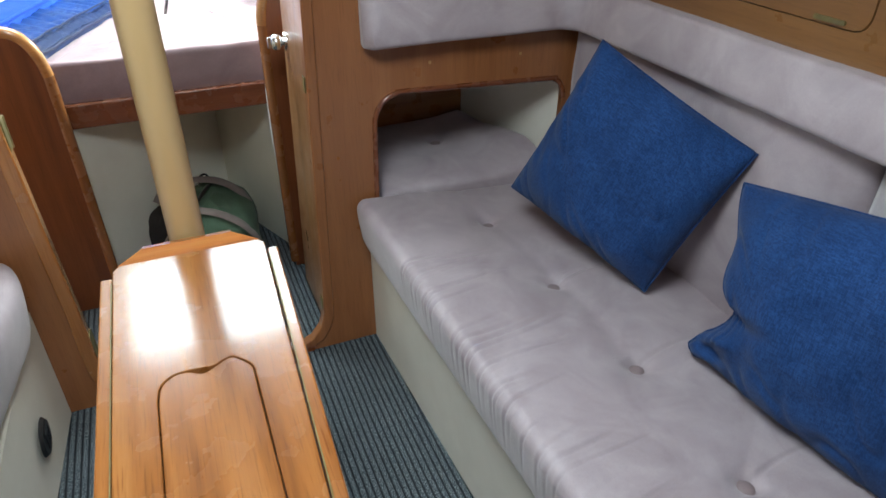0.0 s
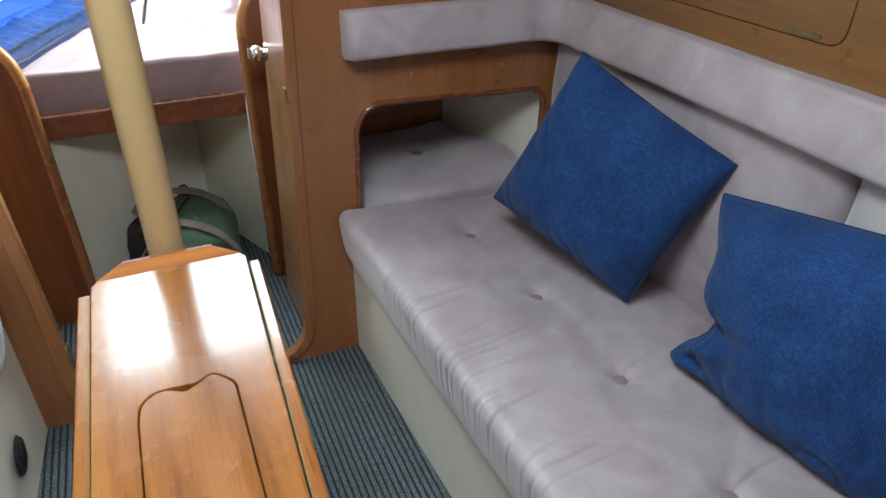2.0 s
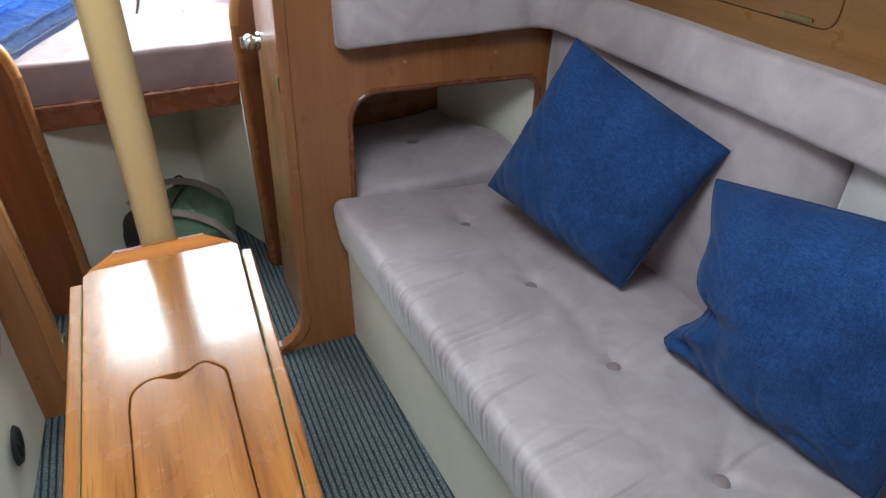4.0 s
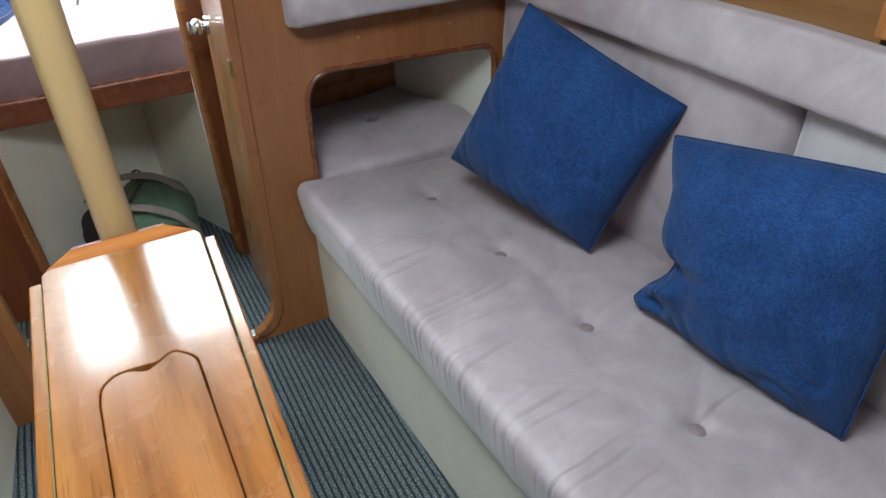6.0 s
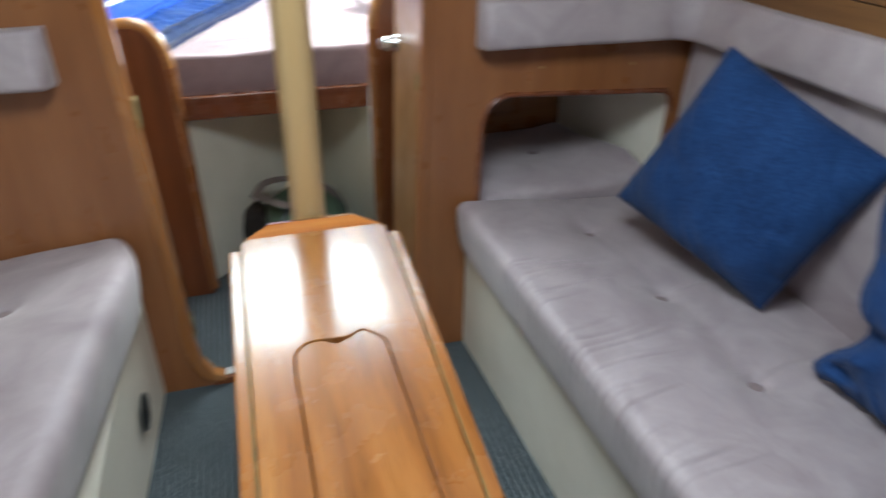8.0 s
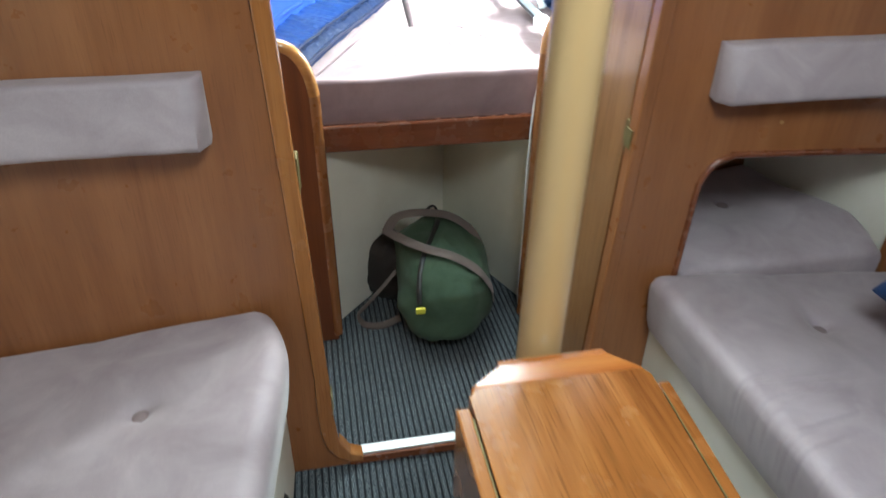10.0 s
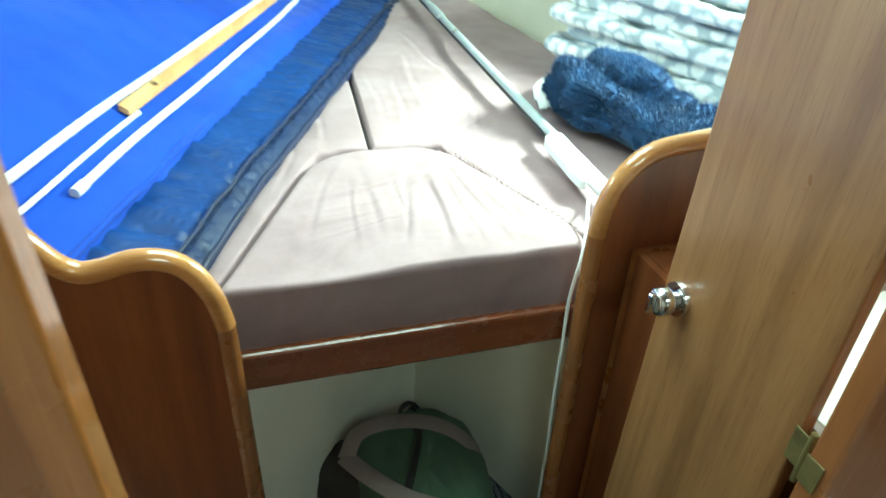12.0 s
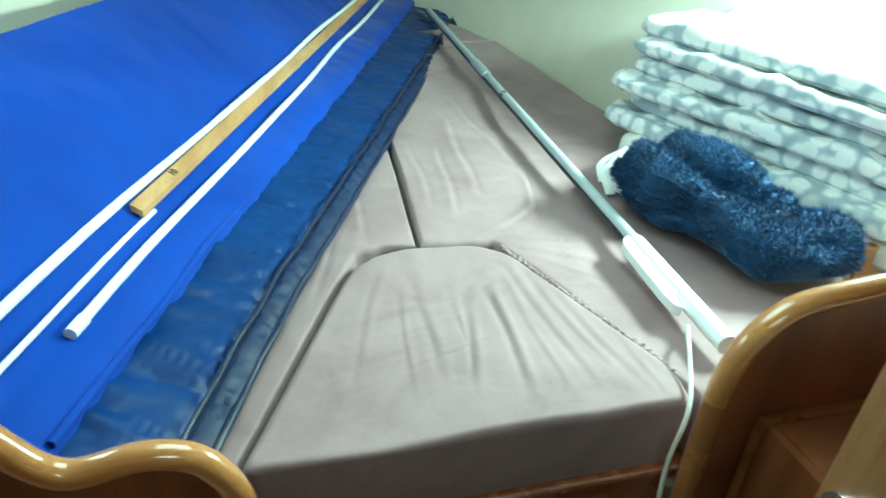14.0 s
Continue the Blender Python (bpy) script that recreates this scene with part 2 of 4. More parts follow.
def thing(name, label, category, place=(0, 0, 0), group="", kind=""):
    ob = new(name)
    ob.matrix_basis = Matrix.Translation(place)
    ob.empty_display_size = 0.1
    return tagged(ob, label, category, group, kind)


def structure(name, bm, material, label, category):
    return tagged(part(name, bm, material), label, category, kind="structure")


UP = lambda u, v, w: (u, v, w)          # plan outline, extruded upwards
AFT = lambda u, v, w: (u, w, v)         # outline across the boat, extruded fore and aft
SIDE_ON = lambda u, v, w: (w, u, v)     # outline along the boat, extruded sideways


def bevel(bm, size, steps=2, angle=50):
    edges = [e for e in bm.edges if len(e.link_faces) == 2 and e.calc_face_angle(0) > radians(angle)]
    if size and edges:
        bmesh.ops.bevel(bm, geom=edges, offset=size, segments=steps, profile=0.5, affect="EDGES", clamp_overlap=True)
    return bm


def prism(loops, w0, w1, to=UP, edge=0.0):
    """Solid from an outline (and the outlines of its holes) between two depths."""
    bm = bmesh.new()
    for loop in loops:
        vs = [bm.verts.new(to(u, v, w0)) for u, v in loop]
        for a, c in zip(vs, vs[1:] + vs[:1]):
            bm.edges.new((a, c))
    bmesh.ops.triangle_fill(bm, edges=bm.edges[:], use_beauty=True, use_dissolve=True)
    out = bmesh.ops.extrude_face_region(bm, geom=bm.faces[:])
    shift = Vector(to(0, 0, w1)) - Vector(to(0, 0, w0))
    bmesh.ops.translate(bm, vec=shift, verts=[g for g in out["geom"] if isinstance(g, bmesh.types.BMVert)])
    bmesh.ops.recalc_face_normals(bm, faces=bm.faces)
    return bevel(bm, edge)


def box(x0, x1, y0, y1, z0, z1, edge=0.0):
    return prism([[(x0, y0), (x1, y0), (x1, y1), (x0, y1)]], z0, z1, UP, edge)


def rounded(points, radii, steps=6):
    """An outline with its corners rounded."""
    out, k = [], len(points)
    for i, (p, r) in enumerate(zip(points, radii)):
        p, a, c = Vector(p), Vector(points[i - 1]), Vector(points[(i + 1) % k])
        if r <= 0:
            out.append(tuple(p))
            continue
        d1, d2 = (a - p).normalized(), (c - p).normalized()
        s, e = p + d1 * r, p + d2 * r
        for j in range(steps + 1):
            t = j / steps
            out.append(tuple((1 - t) ** 2 * s + 2 * t * (1 - t) * p + t * t * e))
    return out


def smooth_line(points, steps=8):
    """A Catmull-Rom curve through a few points."""
    ps = [Vector(p) for p in points]
    ps = [2 * ps[0] - ps[1]] + ps + [2 * ps[-1] - ps[-2]]
    out = []
    for a, b, c, d in zip(ps, ps[1:], ps[2:], ps[3:]):
        for j in range(steps):
            t = j / steps
            out.append(0.5 * (2 * b + (c - a) * t + (2 * a - 5 * b + 4 * c - d) * t * t + (3 * b - a - 3 * c + d) * t ** 3))
    return out + [ps[-2]]


def tube(points, r, sides=10, flat=1.0, r_end=None):
    """A round (or flattened) bar along a line of points."""
    bm = bmesh.new()
    ps = [Vector(p) for p in points]
    up, rings = Vector((0, 0, 1)), []
    for i, p in enumerate(ps):
        d = (ps[min(i + 1, len(ps) - 1)] - ps[max(i - 1, 0)]).normalized()
        if abs(d.dot(up)) > 0.98:
            up = Vector((1, 0, 0))
        s = d.cross(up).normalized()
        up = s.cross(d).normalized()
        q = r if r_end is None else r + (r_end - r) * i / (len(ps) - 1)
        rings.append([bm.verts.new(p + q * math.cos(a) * s + q * flat * math.sin(a) * up) for a in [2 * math.pi * k / sides for k in range(sides)]])
    for a, b in zip(rings, rings[1:]):
        for k in range(sides):
            bm.faces.new((a[k], a[(k + 1) % sides], b[(k + 1) % sides], b[k]))
    bm.faces.new(rings[0][::-1])
    bm.faces.new(rings[-1])
    bm.faces.layers.int.new("round")
    return bm


def dense(outline, step=0.03):
    out = []
    for a, b in zip(outline, outline[1:] + outline[:1]):
        a, b = Vector(a), Vector(b)
        k = max(1, int((b - a).length / step))
        out += [tuple(a.lerp(b, j / k)) for j in range(k)]
    return out


def slab(outline, z0, z1, r=0.03, rings=26, relief=None, slope=None, step=0.03):
    """Soft cushion of a plan outline: rounded rim, uneven top."""
    bm = bmesh.new()
    pts = [Vector(p) for p in dense(outline, step)]
    mid = sum(pts, Vector((0, 0))) / len(pts)
    reach = sum((p - mid).length for p in pts) / len(pts)
    rows = [(0.02 / reach, z0), (0.0, z0 + 0.012), (0.0, z0 + (z1 - r - z0) * 0.55)]
    for j in range(7):
        a = math.pi / 2 * j / 6
        rows.append((r * (1 - math.cos(a)) / reach, z1 - r + r * math.sin(a)))
    last = rows[-1][0]
    for j in range(1, rings):
        rows.append((last + (1 - last) * (j / rings), z1))
    grid = []
    for k, (t, z) in enumerate(rows):
        ring = []
        for p in pts:
            q = p.lerp(mid, t)
            dz = relief(q.x, q.y) * min(1.0, max(0.0, (k - 3) / 5)) if relief else 0.0
            lift = slope(q.x, q.y) if slope else 0.0
            ring.append(bm.verts.new((q.x, q.y, z + dz + lift)))
        grid.append(ring)
    m = len(pts)
    for a, b in zip(grid, grid[1:]):
        for i in range(m):
            bm.faces.new((a[i], a[(i + 1) % m], b[(i + 1) % m], b[i]))
    top = bm.verts.new((mid.x, mid.y, z1 + (relief(mid.x, mid.y) if relief else 0.0) + (slope(mid.x, mid.y) if slope else 0.0)))
    for i in range(m):
        bm.faces.new((grid[-1][i], grid[-1][(i + 1) % m], top))
    bm.faces.new(grid[0][::-1])
    return bm


def rumple(x, y, size, amount, seed=0.0):
    return amount * noise.noise(Vector((x / size + seed, y / size, seed)))


def crease(x, y, along, across, width, turn, amount, seed):
    """Sharp folds that run one way: stretched, ridged noise."""
    c, s = math.cos(radians(turn)), math.sin(radians(turn))
    u, v = x * c + y * s, -x * s + y * c
    w = noise.noise(Vector((u / along, v / across, seed)))
    return amount * math.exp(-(w / width) ** 2)


def gauss(d, w):
    return math.exp(-(d / w) ** 2)


# ---- setting: floor, bulkheads, linings ----
def ribbed_floor():
    bm = bmesh.new()
    pitch, k0, k1 = 0.0165, -34, 40
    prof = ((0.0, -0.0035), (0.18, -0.0035), (0.3, -0.0006), (0.5, 0.0), (0.8, 0.0), (0.92, -0.0006))
    xs = [(pitch * (k + a), z) for k in range(k0, k1) for a, z in prof]
    ys = [-1.6 + 0.06 * j for j in range(84)]
    rows = [[bm.verts.new((x + 0.0012 * noise.noise(Vector((x * 9, y * 5, 0))), y, z)) for x, z in xs] for y in ys]
    for a, b in zip(rows, rows[1:]):
        for i in range(len(xs) - 1):
            bm.faces.new((a[i], a[i + 1], b[i + 1], b[i]))
    return bm


structure("floor", ribbed_floor(), CARPET, "grey and black ribbed carpet on the cabin sole", "floor")
structure("subfloor", box(-1.4, 1.5, -1.75, 5.6, -0.06, -0.012), WHITE, "plain moulding under the carpet and lockers", "floor")

# starboard main bulkhead with its arched foot opening and a flared foot at the doorway
arch = rounded([(0.498, 0.40), (0.508, 0.782), (1.078, 0.754), (1.070, 0.40)], [0, 0.095, 0.06, 0])
foot = [(0.345, 0.20), (0.342, 0.12), (0.330, 0.07), (0.308, 0.035), (0.275, 0.012), (0.27, 0.0)]
structure("wall_bulkhead_starboard", prism([[(0.403, 1.92)] + foot + [(1.45, 0.0), (1.45, 1.92)], arch], 1.70, 1.722, AFT),
          TEAK, "varnished teak bulkhead with an arched foot opening", "wall")
line = [(x, 1.70, z) for x, z in smooth_line(arch[:-1], 2)]
structure("trim_arch", tube(line, 0.0075, 10), RED, "reddish rounded bead round the foot opening", "trim")
structure("trim_door_starboard", prism([[(0.374, 1.92), (0.316, 0.20), (0.312, 0.13), (0.298, 0.08), (0.27, 0.045), (0.24, 0.03), (0.24, 0.012), (0.272, 0.014), (0.306, 0.037), (0.328, 0.072), (0.341, 0.12), (0.3445, 0.20), (0.4025, 1.92)]], 1.694, 1.728, AFT, 0.004),
          TEAK, "solid teak edge of the doorway, curved at the foot", "trim")

# port main bulkhead
pfoot = [(-0.3965, 1.80), (-0.378, 1.35), (-0.359, 0.85), (-0.338, 0.30), (-0.340, 0.20), (-0.337, 0.12), (-0.328, 0.07), (-0.308, 0.035), (-0.28, 0.012), (-0.275, 0.0)]
structure("wall_bulkhead_port", prism([[(-0.398, 1.92)] + pfoot + [(-1.35, 0.0), (-1.35, 1.92)]], 1.70, 1.722, AFT),
          TEAK, "plain varnished teak bulkhead beside the doorway", "wall")
structure("trim_door_port", prism([[(-0.366, 1.92), (-0.363, 1.80), (-0.345, 1.35), (-0.326, 0.85), (-0.305, 0.30), (-0.304, 0.18), (-0.295, 0.09), (-0.270, 0.045), (-0.24, 0.03), (-0.24, 0.012), (-0.276, 0.014), (-0.306, 0.037), (-0.326, 0.072), (-0.336, 0.12), (-0.3395, 0.20), (-0.3375, 0.30), (-0.3585, 0.85), (-0.3775, 1.35), (-0.396, 1.80), (-0.3975, 1.92)]], 1.692, 1.728, AFT, 0.004),
          EDGE, "solid teak edge of the doorway", "trim")
structure("trim_door_head", box(-0.3655, 0.369, 1.70, 1.722, 1.80, 1.92), TEAK_X, "teak head of the doorway", "trim")
structure("sill", box(-0.275, 0.272, 1.694, 1.726, 0.0, 0.024, 0.003), RED, "low timber door sill", "trim")
structure("sill_strip", box(-0.29, 0.28, 1.702, 1.73, 0.0245, 0.030, 0.002), ALLOY, "bright alloy strip on the door sill", "trim")

# half-height panels at the foot of the forepeak berth
starboard_top = [(0.318, 0.0), (0.318, 0.86), (0.322, 0.90), (0.336, 0.945), (0.362, 0.980), (0.40, 1.002), (0.46, 1.012), (0.55, 1.02), (0.75, 1.03), (0.93, 1.03), (0.93, 0.0)]
port_top = [(-0.270, 0.0), (-0.280, 0.78), (-0.288, 0.825), (-0.302, 0.862), (-0.325, 0.892), (-0.352, 0.905), (-0.385, 0.908), (-0.42, 0.900), (-0.448, 0.898), (-0.472, 0.912), (-0.492, 0.938), (-0.512, 0.968), (-0.54, 0.992), (-0.60, 1.01), (-1.25, 1.02), (-1.25, 0.0)]
structure("wall_berth_panel_starboard", prism([starboard_top], 2.185, 2.207, AFT, 0.003), RED_Z, "half-height teak panel with a rounded top corner", "wall")
structure("wall_berth_panel_port", prism([port_top], 2.185, 2.207, AFT, 0.003), RED_Z, "half-height teak panel with a wavy top edge", "wall")


def capping(outline, name, label):
    line = [Vector((x, 2.196, z)) for x, z in outline]
    structure(name, tube(smooth_line(line, 3), 0.0165, 14), CAP, label, "trim")


capping(starboard_top[1:-1], "trim_panel_starboard", "varnished rounded capping on the berth panel")
capping(port_top[1:-1], "trim_panel_port", "varnished rounded capping along the wavy panel top")
structure("trim_panel_edge_starboard", tube([(0.318, 2.196, 0.02), (0.318, 2.196, 0.45), (0.318, 2.196, 0.8605)], 0.0162, 14), UPRIGHT, "reddish rounded upright edge of the berth panel", "trim")
structure("trim_panel_edge_port", tube([(-0.271, 2.196, 0.02), (-0.275, 2.196, 0.4), (-0.28, 2.196, 0.7805)], 0.0162, 14), UPRIGHT, "reddish rounded upright edge of the wavy panel", "trim")
structure("trim_berth_rail", box(-0.30, 0.37, 2.246, 2.28, 0.598, 0.674, 0.006), RED, "reddish varnished rail along the berth front", "trim")

# locker faces under the forepeak berth, meeting in a corner
structure("wall_berth_locker_port", prism([[(-0.30, 2.215), (-0.255, 2.285), (0.165, 2.745), (0.16, 2.78), (-0.32, 2.24)]], 0.0, 0.62), WHITE, "white locker face under the berth", "wall")
structure("wall_berth_locker_starboard", prism([[(0.345, 2.215), (0.350, 2.285), (0.165, 2.745), (0.16, 2.79), (0.38, 2.24)]], 0.0, 0.621), CREAM, "cream locker face under the berth", "wall")
structure("berth_board", prism([[(-0.30, 2.281), (0.37, 2.281), (1.15, 2.281), (1.2, 3.6), (0.8, 4.9), (0.2, 5.2), (-0.2, 4.6), (-1.1, 2.9), (-1.2, 2.281)]], 0.622, 0.645), WHITE, "white board under the berth cushions", "berth")

# hull sides, roof and ends
def hull_side(profile, thick, name, label):
    """Lining swept along the boat: rows of (y, x low, x high)."""
    bm = bmesh.new()
    heights = (0.0, 0.3, 0.6, 0.85, 1.1, 1.4, 1.95)
    rows = []
    for y, lo, hi in profile:
        rows.append([bm.verts.new((lo + (hi - lo) * (1 - (1 - h / 1.95) ** 1.8), y, h)) for h in heights])
    for a, b in zip(rows, rows[1:]):
        for i in range(len(heights) - 1):
            bm.faces.new((a[i], a[i + 1], b[i + 1], b[i]))
    bmesh.ops.recalc_face_normals(bm, faces=bm.faces)
    bmesh.ops.solidify(bm, geom=bm.faces[:], thickness=thick)
    return structure(name, bm, CREAM, label, "wall")


hull_side([(1.73, 1.12, 1.42), (2.2, 1.06, 1.38), (3.0, 0.85, 1.30), (3.7, 0.72, 1.16), (4.25, 0.56, 0.98), (4.9, 0.35, 0.86), (5.3, 0.20, 0.62), (5.5, 0.12, 0.34)], 0.02, "wall_hull_starboard", "cream moulded hull lining")
hull_side([(1.73, -1.05, -1.3), (2.2, -0.98, -1.22), (3.0, -0.72, -0.98), (3.7, -0.42, -0.62), (4.3, -0.18, -0.30), (4.9, 0.0, -0.02), (5.5, 0.14, 0.20)], 0.02, "wall_hull_port", "cream moulded hull lining")
structure("window_portlight", prism([rounded([(-0.24, -0.12), (0.24, -0.12), (0.24, 0.12), (-0.24, 0.12)], [0.05] * 4), rounded([(-0.215, -0.095), (0.215, -0.095), (0.215, 0.095), (-0.215, 0.095)], [0.04] * 4)], 0.0, 0.012), CHROME, "bright metal portlight frame in the hull side", "window").matrix_basis = look((1.215, 2.70, 1.425), (0.75, 2.85, 1.0))
# Frame for the added port-side fill lamp; no opening is cut here.
structure("added_portlight_port", prism([rounded([(-0.24, -0.12), (0.24, -0.12), (0.24, 0.12), (-0.24, 0.12)], [0.05] * 4), rounded([(-0.215, -0.095), (0.215, -0.095), (0.215, 0.095), (-0.215, 0.095)], [0.04] * 4)], 0.0, 0.012), CHROME, "bright metal portlight frame in the hull side", "window").matrix_basis = look((-0.945, 2.72, 1.445), (0.6, 2.55, 0.95))
structure("wall_side_starboard", box(1.36, 1.44, -1.7, 1.70, 0.0, 1.92), CREAM, "plain lining behind the settee lockers", "wall")


def framed(x0, x1, y0, y1, hx0, hx1, hy0, hy1, z0, z1):
    return prism([[(x0, y0), (x1, y0), (x1, y1), (x0, y1)], [(hx0, hy0), (hx1, hy0), (hx1, hy1), (hx0, hy1)]], z0, z1)


# Out-of-view saloon ceiling, kept dim so that less light bounces.
structure("ceiling", framed(-1.4, 1.5, -1.75, 1.73, -0.29, 0.29, 0.26, 0.84, 1.92, 1.98), DIM_LINING, "unseen saloon headliner, darkened to cut bounce, with an added hatch", "ceiling")
structure("ceiling_forward", framed(-1.4, 1.5, 1.73, 5.6, -0.31, 0.37, 2.16, 2.84, 1.72, 1.78), HEADLINER, "white headliner under the foredeck hatch", "ceiling")
structure("wall_step_roof", box(-1.4, 1.5, 1.724, 1.74, 1.80, 1.98), HEADLINER, "white step in the headliner", "wall")
structure("wall_aft", prism([[(-1.4, 0), (1.45, 0), (1.45, 1.98), (-1.4, 1.98)], [(-0.33, 1.0), (0.33, 1.0), (0.33, 1.88), (-0.33, 1.88)]], -1.75, -1.68, AFT), TEAK, "teak bulkhead with the open companionway", "wall")
structure("wall_side_port", prism([[(-1.7, 0), (1.70, 0), (1.70, 1.95), (-1.7, 1.95)], [(0.2, 1.42), (1.2, 1.42), (1.2, 1.68), (0.2, 1.68)]], -1.28, -1.2, SIDE_ON), CREAM, "cream side lining with an added window, out of view", "wall")

# starboard locker front above the settee
door_line = rounded([(0.85, 1.072), (1.42, 1.072), (1.42, 1.40), (0.85, 1.40)], [0.035] * 4)
structure("wall_locker_front", prism([[(0.66, 0.90), (1.70, 0.90), (1.70, 1.50), (0.66, 1.50)], door_line], 1.105, 1.125, SIDE_ON), TEAK_Y, "varnished teak locker front", "wall")
structure("wall_locker_front_aft", box(1.105, 1.125, -1.68, 0.44, 0.90, 1.50), TEAK_Y, "varnished teak locker front", "wall")
structure("wall_shelf_back", box(1.30, 1.32, 0.44, 0.63, 0.90, 1.50), TEAK_Y, "teak back of the open shelf", "wall")
structure("trim_shelf_edge", box(1.100, 1.135, 0.628, 0.672, 1.025, 1.50, 0.006), EDGE, "rounded teak upright at the open shelf", "trim")
structure("trim_shelf_floor", box(1.126, 1.30, 0.44, 0.63, 0.985, 1.0), TEAK_Y, "teak floor of the open shelf", "trim")
structure("wall_locker_top", box(1.105, 1.36, -1.68, 1.70, 1.50, 1.52), TEAK_Y, "teak shelf over the lockers", "wall")
locker = thing("locker_door", "flush varnished teak locker door with rounded corners", "cabinet door", (1.106, 1.12, 1.08))
part("door_panel", prism([rounded([(0.852, 1.074), (1.418, 1.074), (1.418, 1.398), (0.852, 1.398)], [0.033] * 4)], 1.1035, 1.121, SIDE_ON, 0.0015), TEAK_Y, locker)
part("catch", prism([rounded([(0.895, 1.079), (0.96, 1.079), (0.96, 1.087), (0.895, 1.087)], [0.003] * 4)], 1.0995, 1.1035, SIDE_ON), BRASS, locker, "small dull brass finger catch")


# ---- settees ----
def front_x(y):
    return 0.467 + (1.70 - y) * 0.035


BUTTONS = [(0.752, 1.505), (0.770, 1.185), (0.778, 0.870), (0.772, 0.565), (0.775, 0.25), (0.775, -0.07), (0.775, -0.39), (0.775, -0.71)]


def make_folds(seed, y_top, count):
    rng = random.Random(seed)
    out, y = [], y_top
    for _ in range(count):
        y -= rng.uniform(0.016, 0.048)
        out.append((y, rng.uniform(0.10, 0.34), rng.uniform(0.06, 0.30), rng.uniform(0.0014, 0.0034), rng.uniform(0.0028, 0.0046)))
    return out


FOLDS = make_folds(3, 1.36, 56)
PORT_FOLDS = make_folds(8, 0.9, 10)
PULLS = [(0.772, 0.565, 40, 0.16), (0.772, 0.565, -62, 0.14), (0.778, 0.870, 12, 0.20), (0.778, 0.87, 60, 0.12), (0.770, 1.185, 10, 0.24), (0.770, 1.185, 30, 0.16), (0.772, 0.565, 8, 0.2), (0.775, 0.25, 35, 0.2)]


def settee_relief(x, y, xf, buttons, folds):
    """Dimples at the buttons, pulled folds towards the front edge, rubbed unevenness."""
    h = rumple(x, y, 0.22, 0.006) + rumple(x, y, 0.05, 0.0008, 3.0)
    for bx, by in buttons:
        d = math.hypot(x - bx, y - by)
        if d < 0.3:
            h -= 0.026 * gauss(d, 0.021) + 0.013 * gauss(d, 0.08)
    for fy, tilt, length, depth, w in folds:
        u = x - xf
        v = y - fy - tilt * u - 0.007 * math.sin(u * 14 + fy * 40)
        if abs(v) < 0.03:
            fade = min(1.0, max(0.0, (length - u) / 0.09))
            h += fade * depth * (0.55 * gauss(v - w * 1.9, w * 1.6) - gauss(v, w))
    for px, py, turn, length in PULLS:
        c, q = math.cos(radians(turn)), math.sin(radians(turn))
        u, v = (x - px) * c + (y - py) * q, -(x - px) * q + (y - py) * c
        if 0 < u < length and abs(v) < 0.05:
            h -= 0.007 * gauss(v - 0.006 * math.sin(u * 20), 0.005) * (1 - u / length) * min(1, u / 0.02)
    if y > 0.9:
        h -= 0.0035 * gauss(x - 0.762 - 0.02 * math.sin(y * 7), 0.014)
    return h


def seat_tilt(x):
    """The seats slope down towards the hull."""
    return 0.105 * (0.88 - x)


def bench_cushion(y0, y1, xf, xb, z0, z1, r, relief, mirror=False, step=0.002):
    """Long seat cushion: rolled front, rounded ends, uneven top."""
    bm = bmesh.new()
    ny = int((y1 - y0) / step)
    sec = [(0.07, z0), (0.02, z0)]
    for j in range(1, 5):
        t = j / 5
        sec.append((0.016 * (1 - t) ** 1.4, z0 + (z1 - r - z0) * t))
    for j in range(9):
        a = math.pi / 2 * j / 8
        sec.append((r * 1.25 * (1 - math.cos(a)), z1 - r + r * math.sin(a)))
    rows = []
    for i in range(ny + 1):
        y = y0 + (y1 - y0) * i / ny
        d = min(y - y0, y1 - y)
        q = 0.026
        end = q - math.sqrt(max(0.0, q * q - max(0.0, q - d) ** 2))
        f = xf(y)
        row = []
        for k, (dx, z) in enumerate(sec):
            x = f + dx + end * 0.6
            up = min(1.0, max(0.0, (z - z0) / (z1 - z0)))
            h = relief(x, y, f) * up if k > 1 else 0.0
            row.append((x - h * (1 - dx / (r * 1.3)) * 0.8 if k > 1 else x, z + h * 0.9 - end * up + seat_tilt(x) * up))
        n = 46
        for k in range(1, n + 1):
            x = f + r * 1.25 + (xb - f - r * 1.25) * k / n
            row.append((x, z1 + relief(x, y, f) - end + seat_tilt(x)))
        row.append((xb, z0))
        rows.append([bm.verts.new((-x if mirror else x, y, z)) for x, z in row])
    for a, b in zip(rows, rows[1:]):
        for k in range(len(a) - 1):
            bm.faces.new((a[k], a[k + 1], b[k + 1], b[k]))
    bm.faces.new(rows[0])
    bm.faces.new(rows[-1])
    return bm


def button(x, y, z, parent, material=BUTTON):
    bm = bmesh.new()
    bmesh.ops.create_uvsphere(bm, u_segments=16, v_segments=8, radius=0.0165)
    for v in bm.verts:
        v.co = Vector((v.co.x, v.co.y, v.co.z * 0.42)) + Vector((x, y, z))
    part("button", bm, material, parent, "cloth-covered button")


cushion = thing("settee_cushion", "buttoned mauve velour seat cushion with pulled folds", "seat cushion", (0.78, 0.3, 0.33))
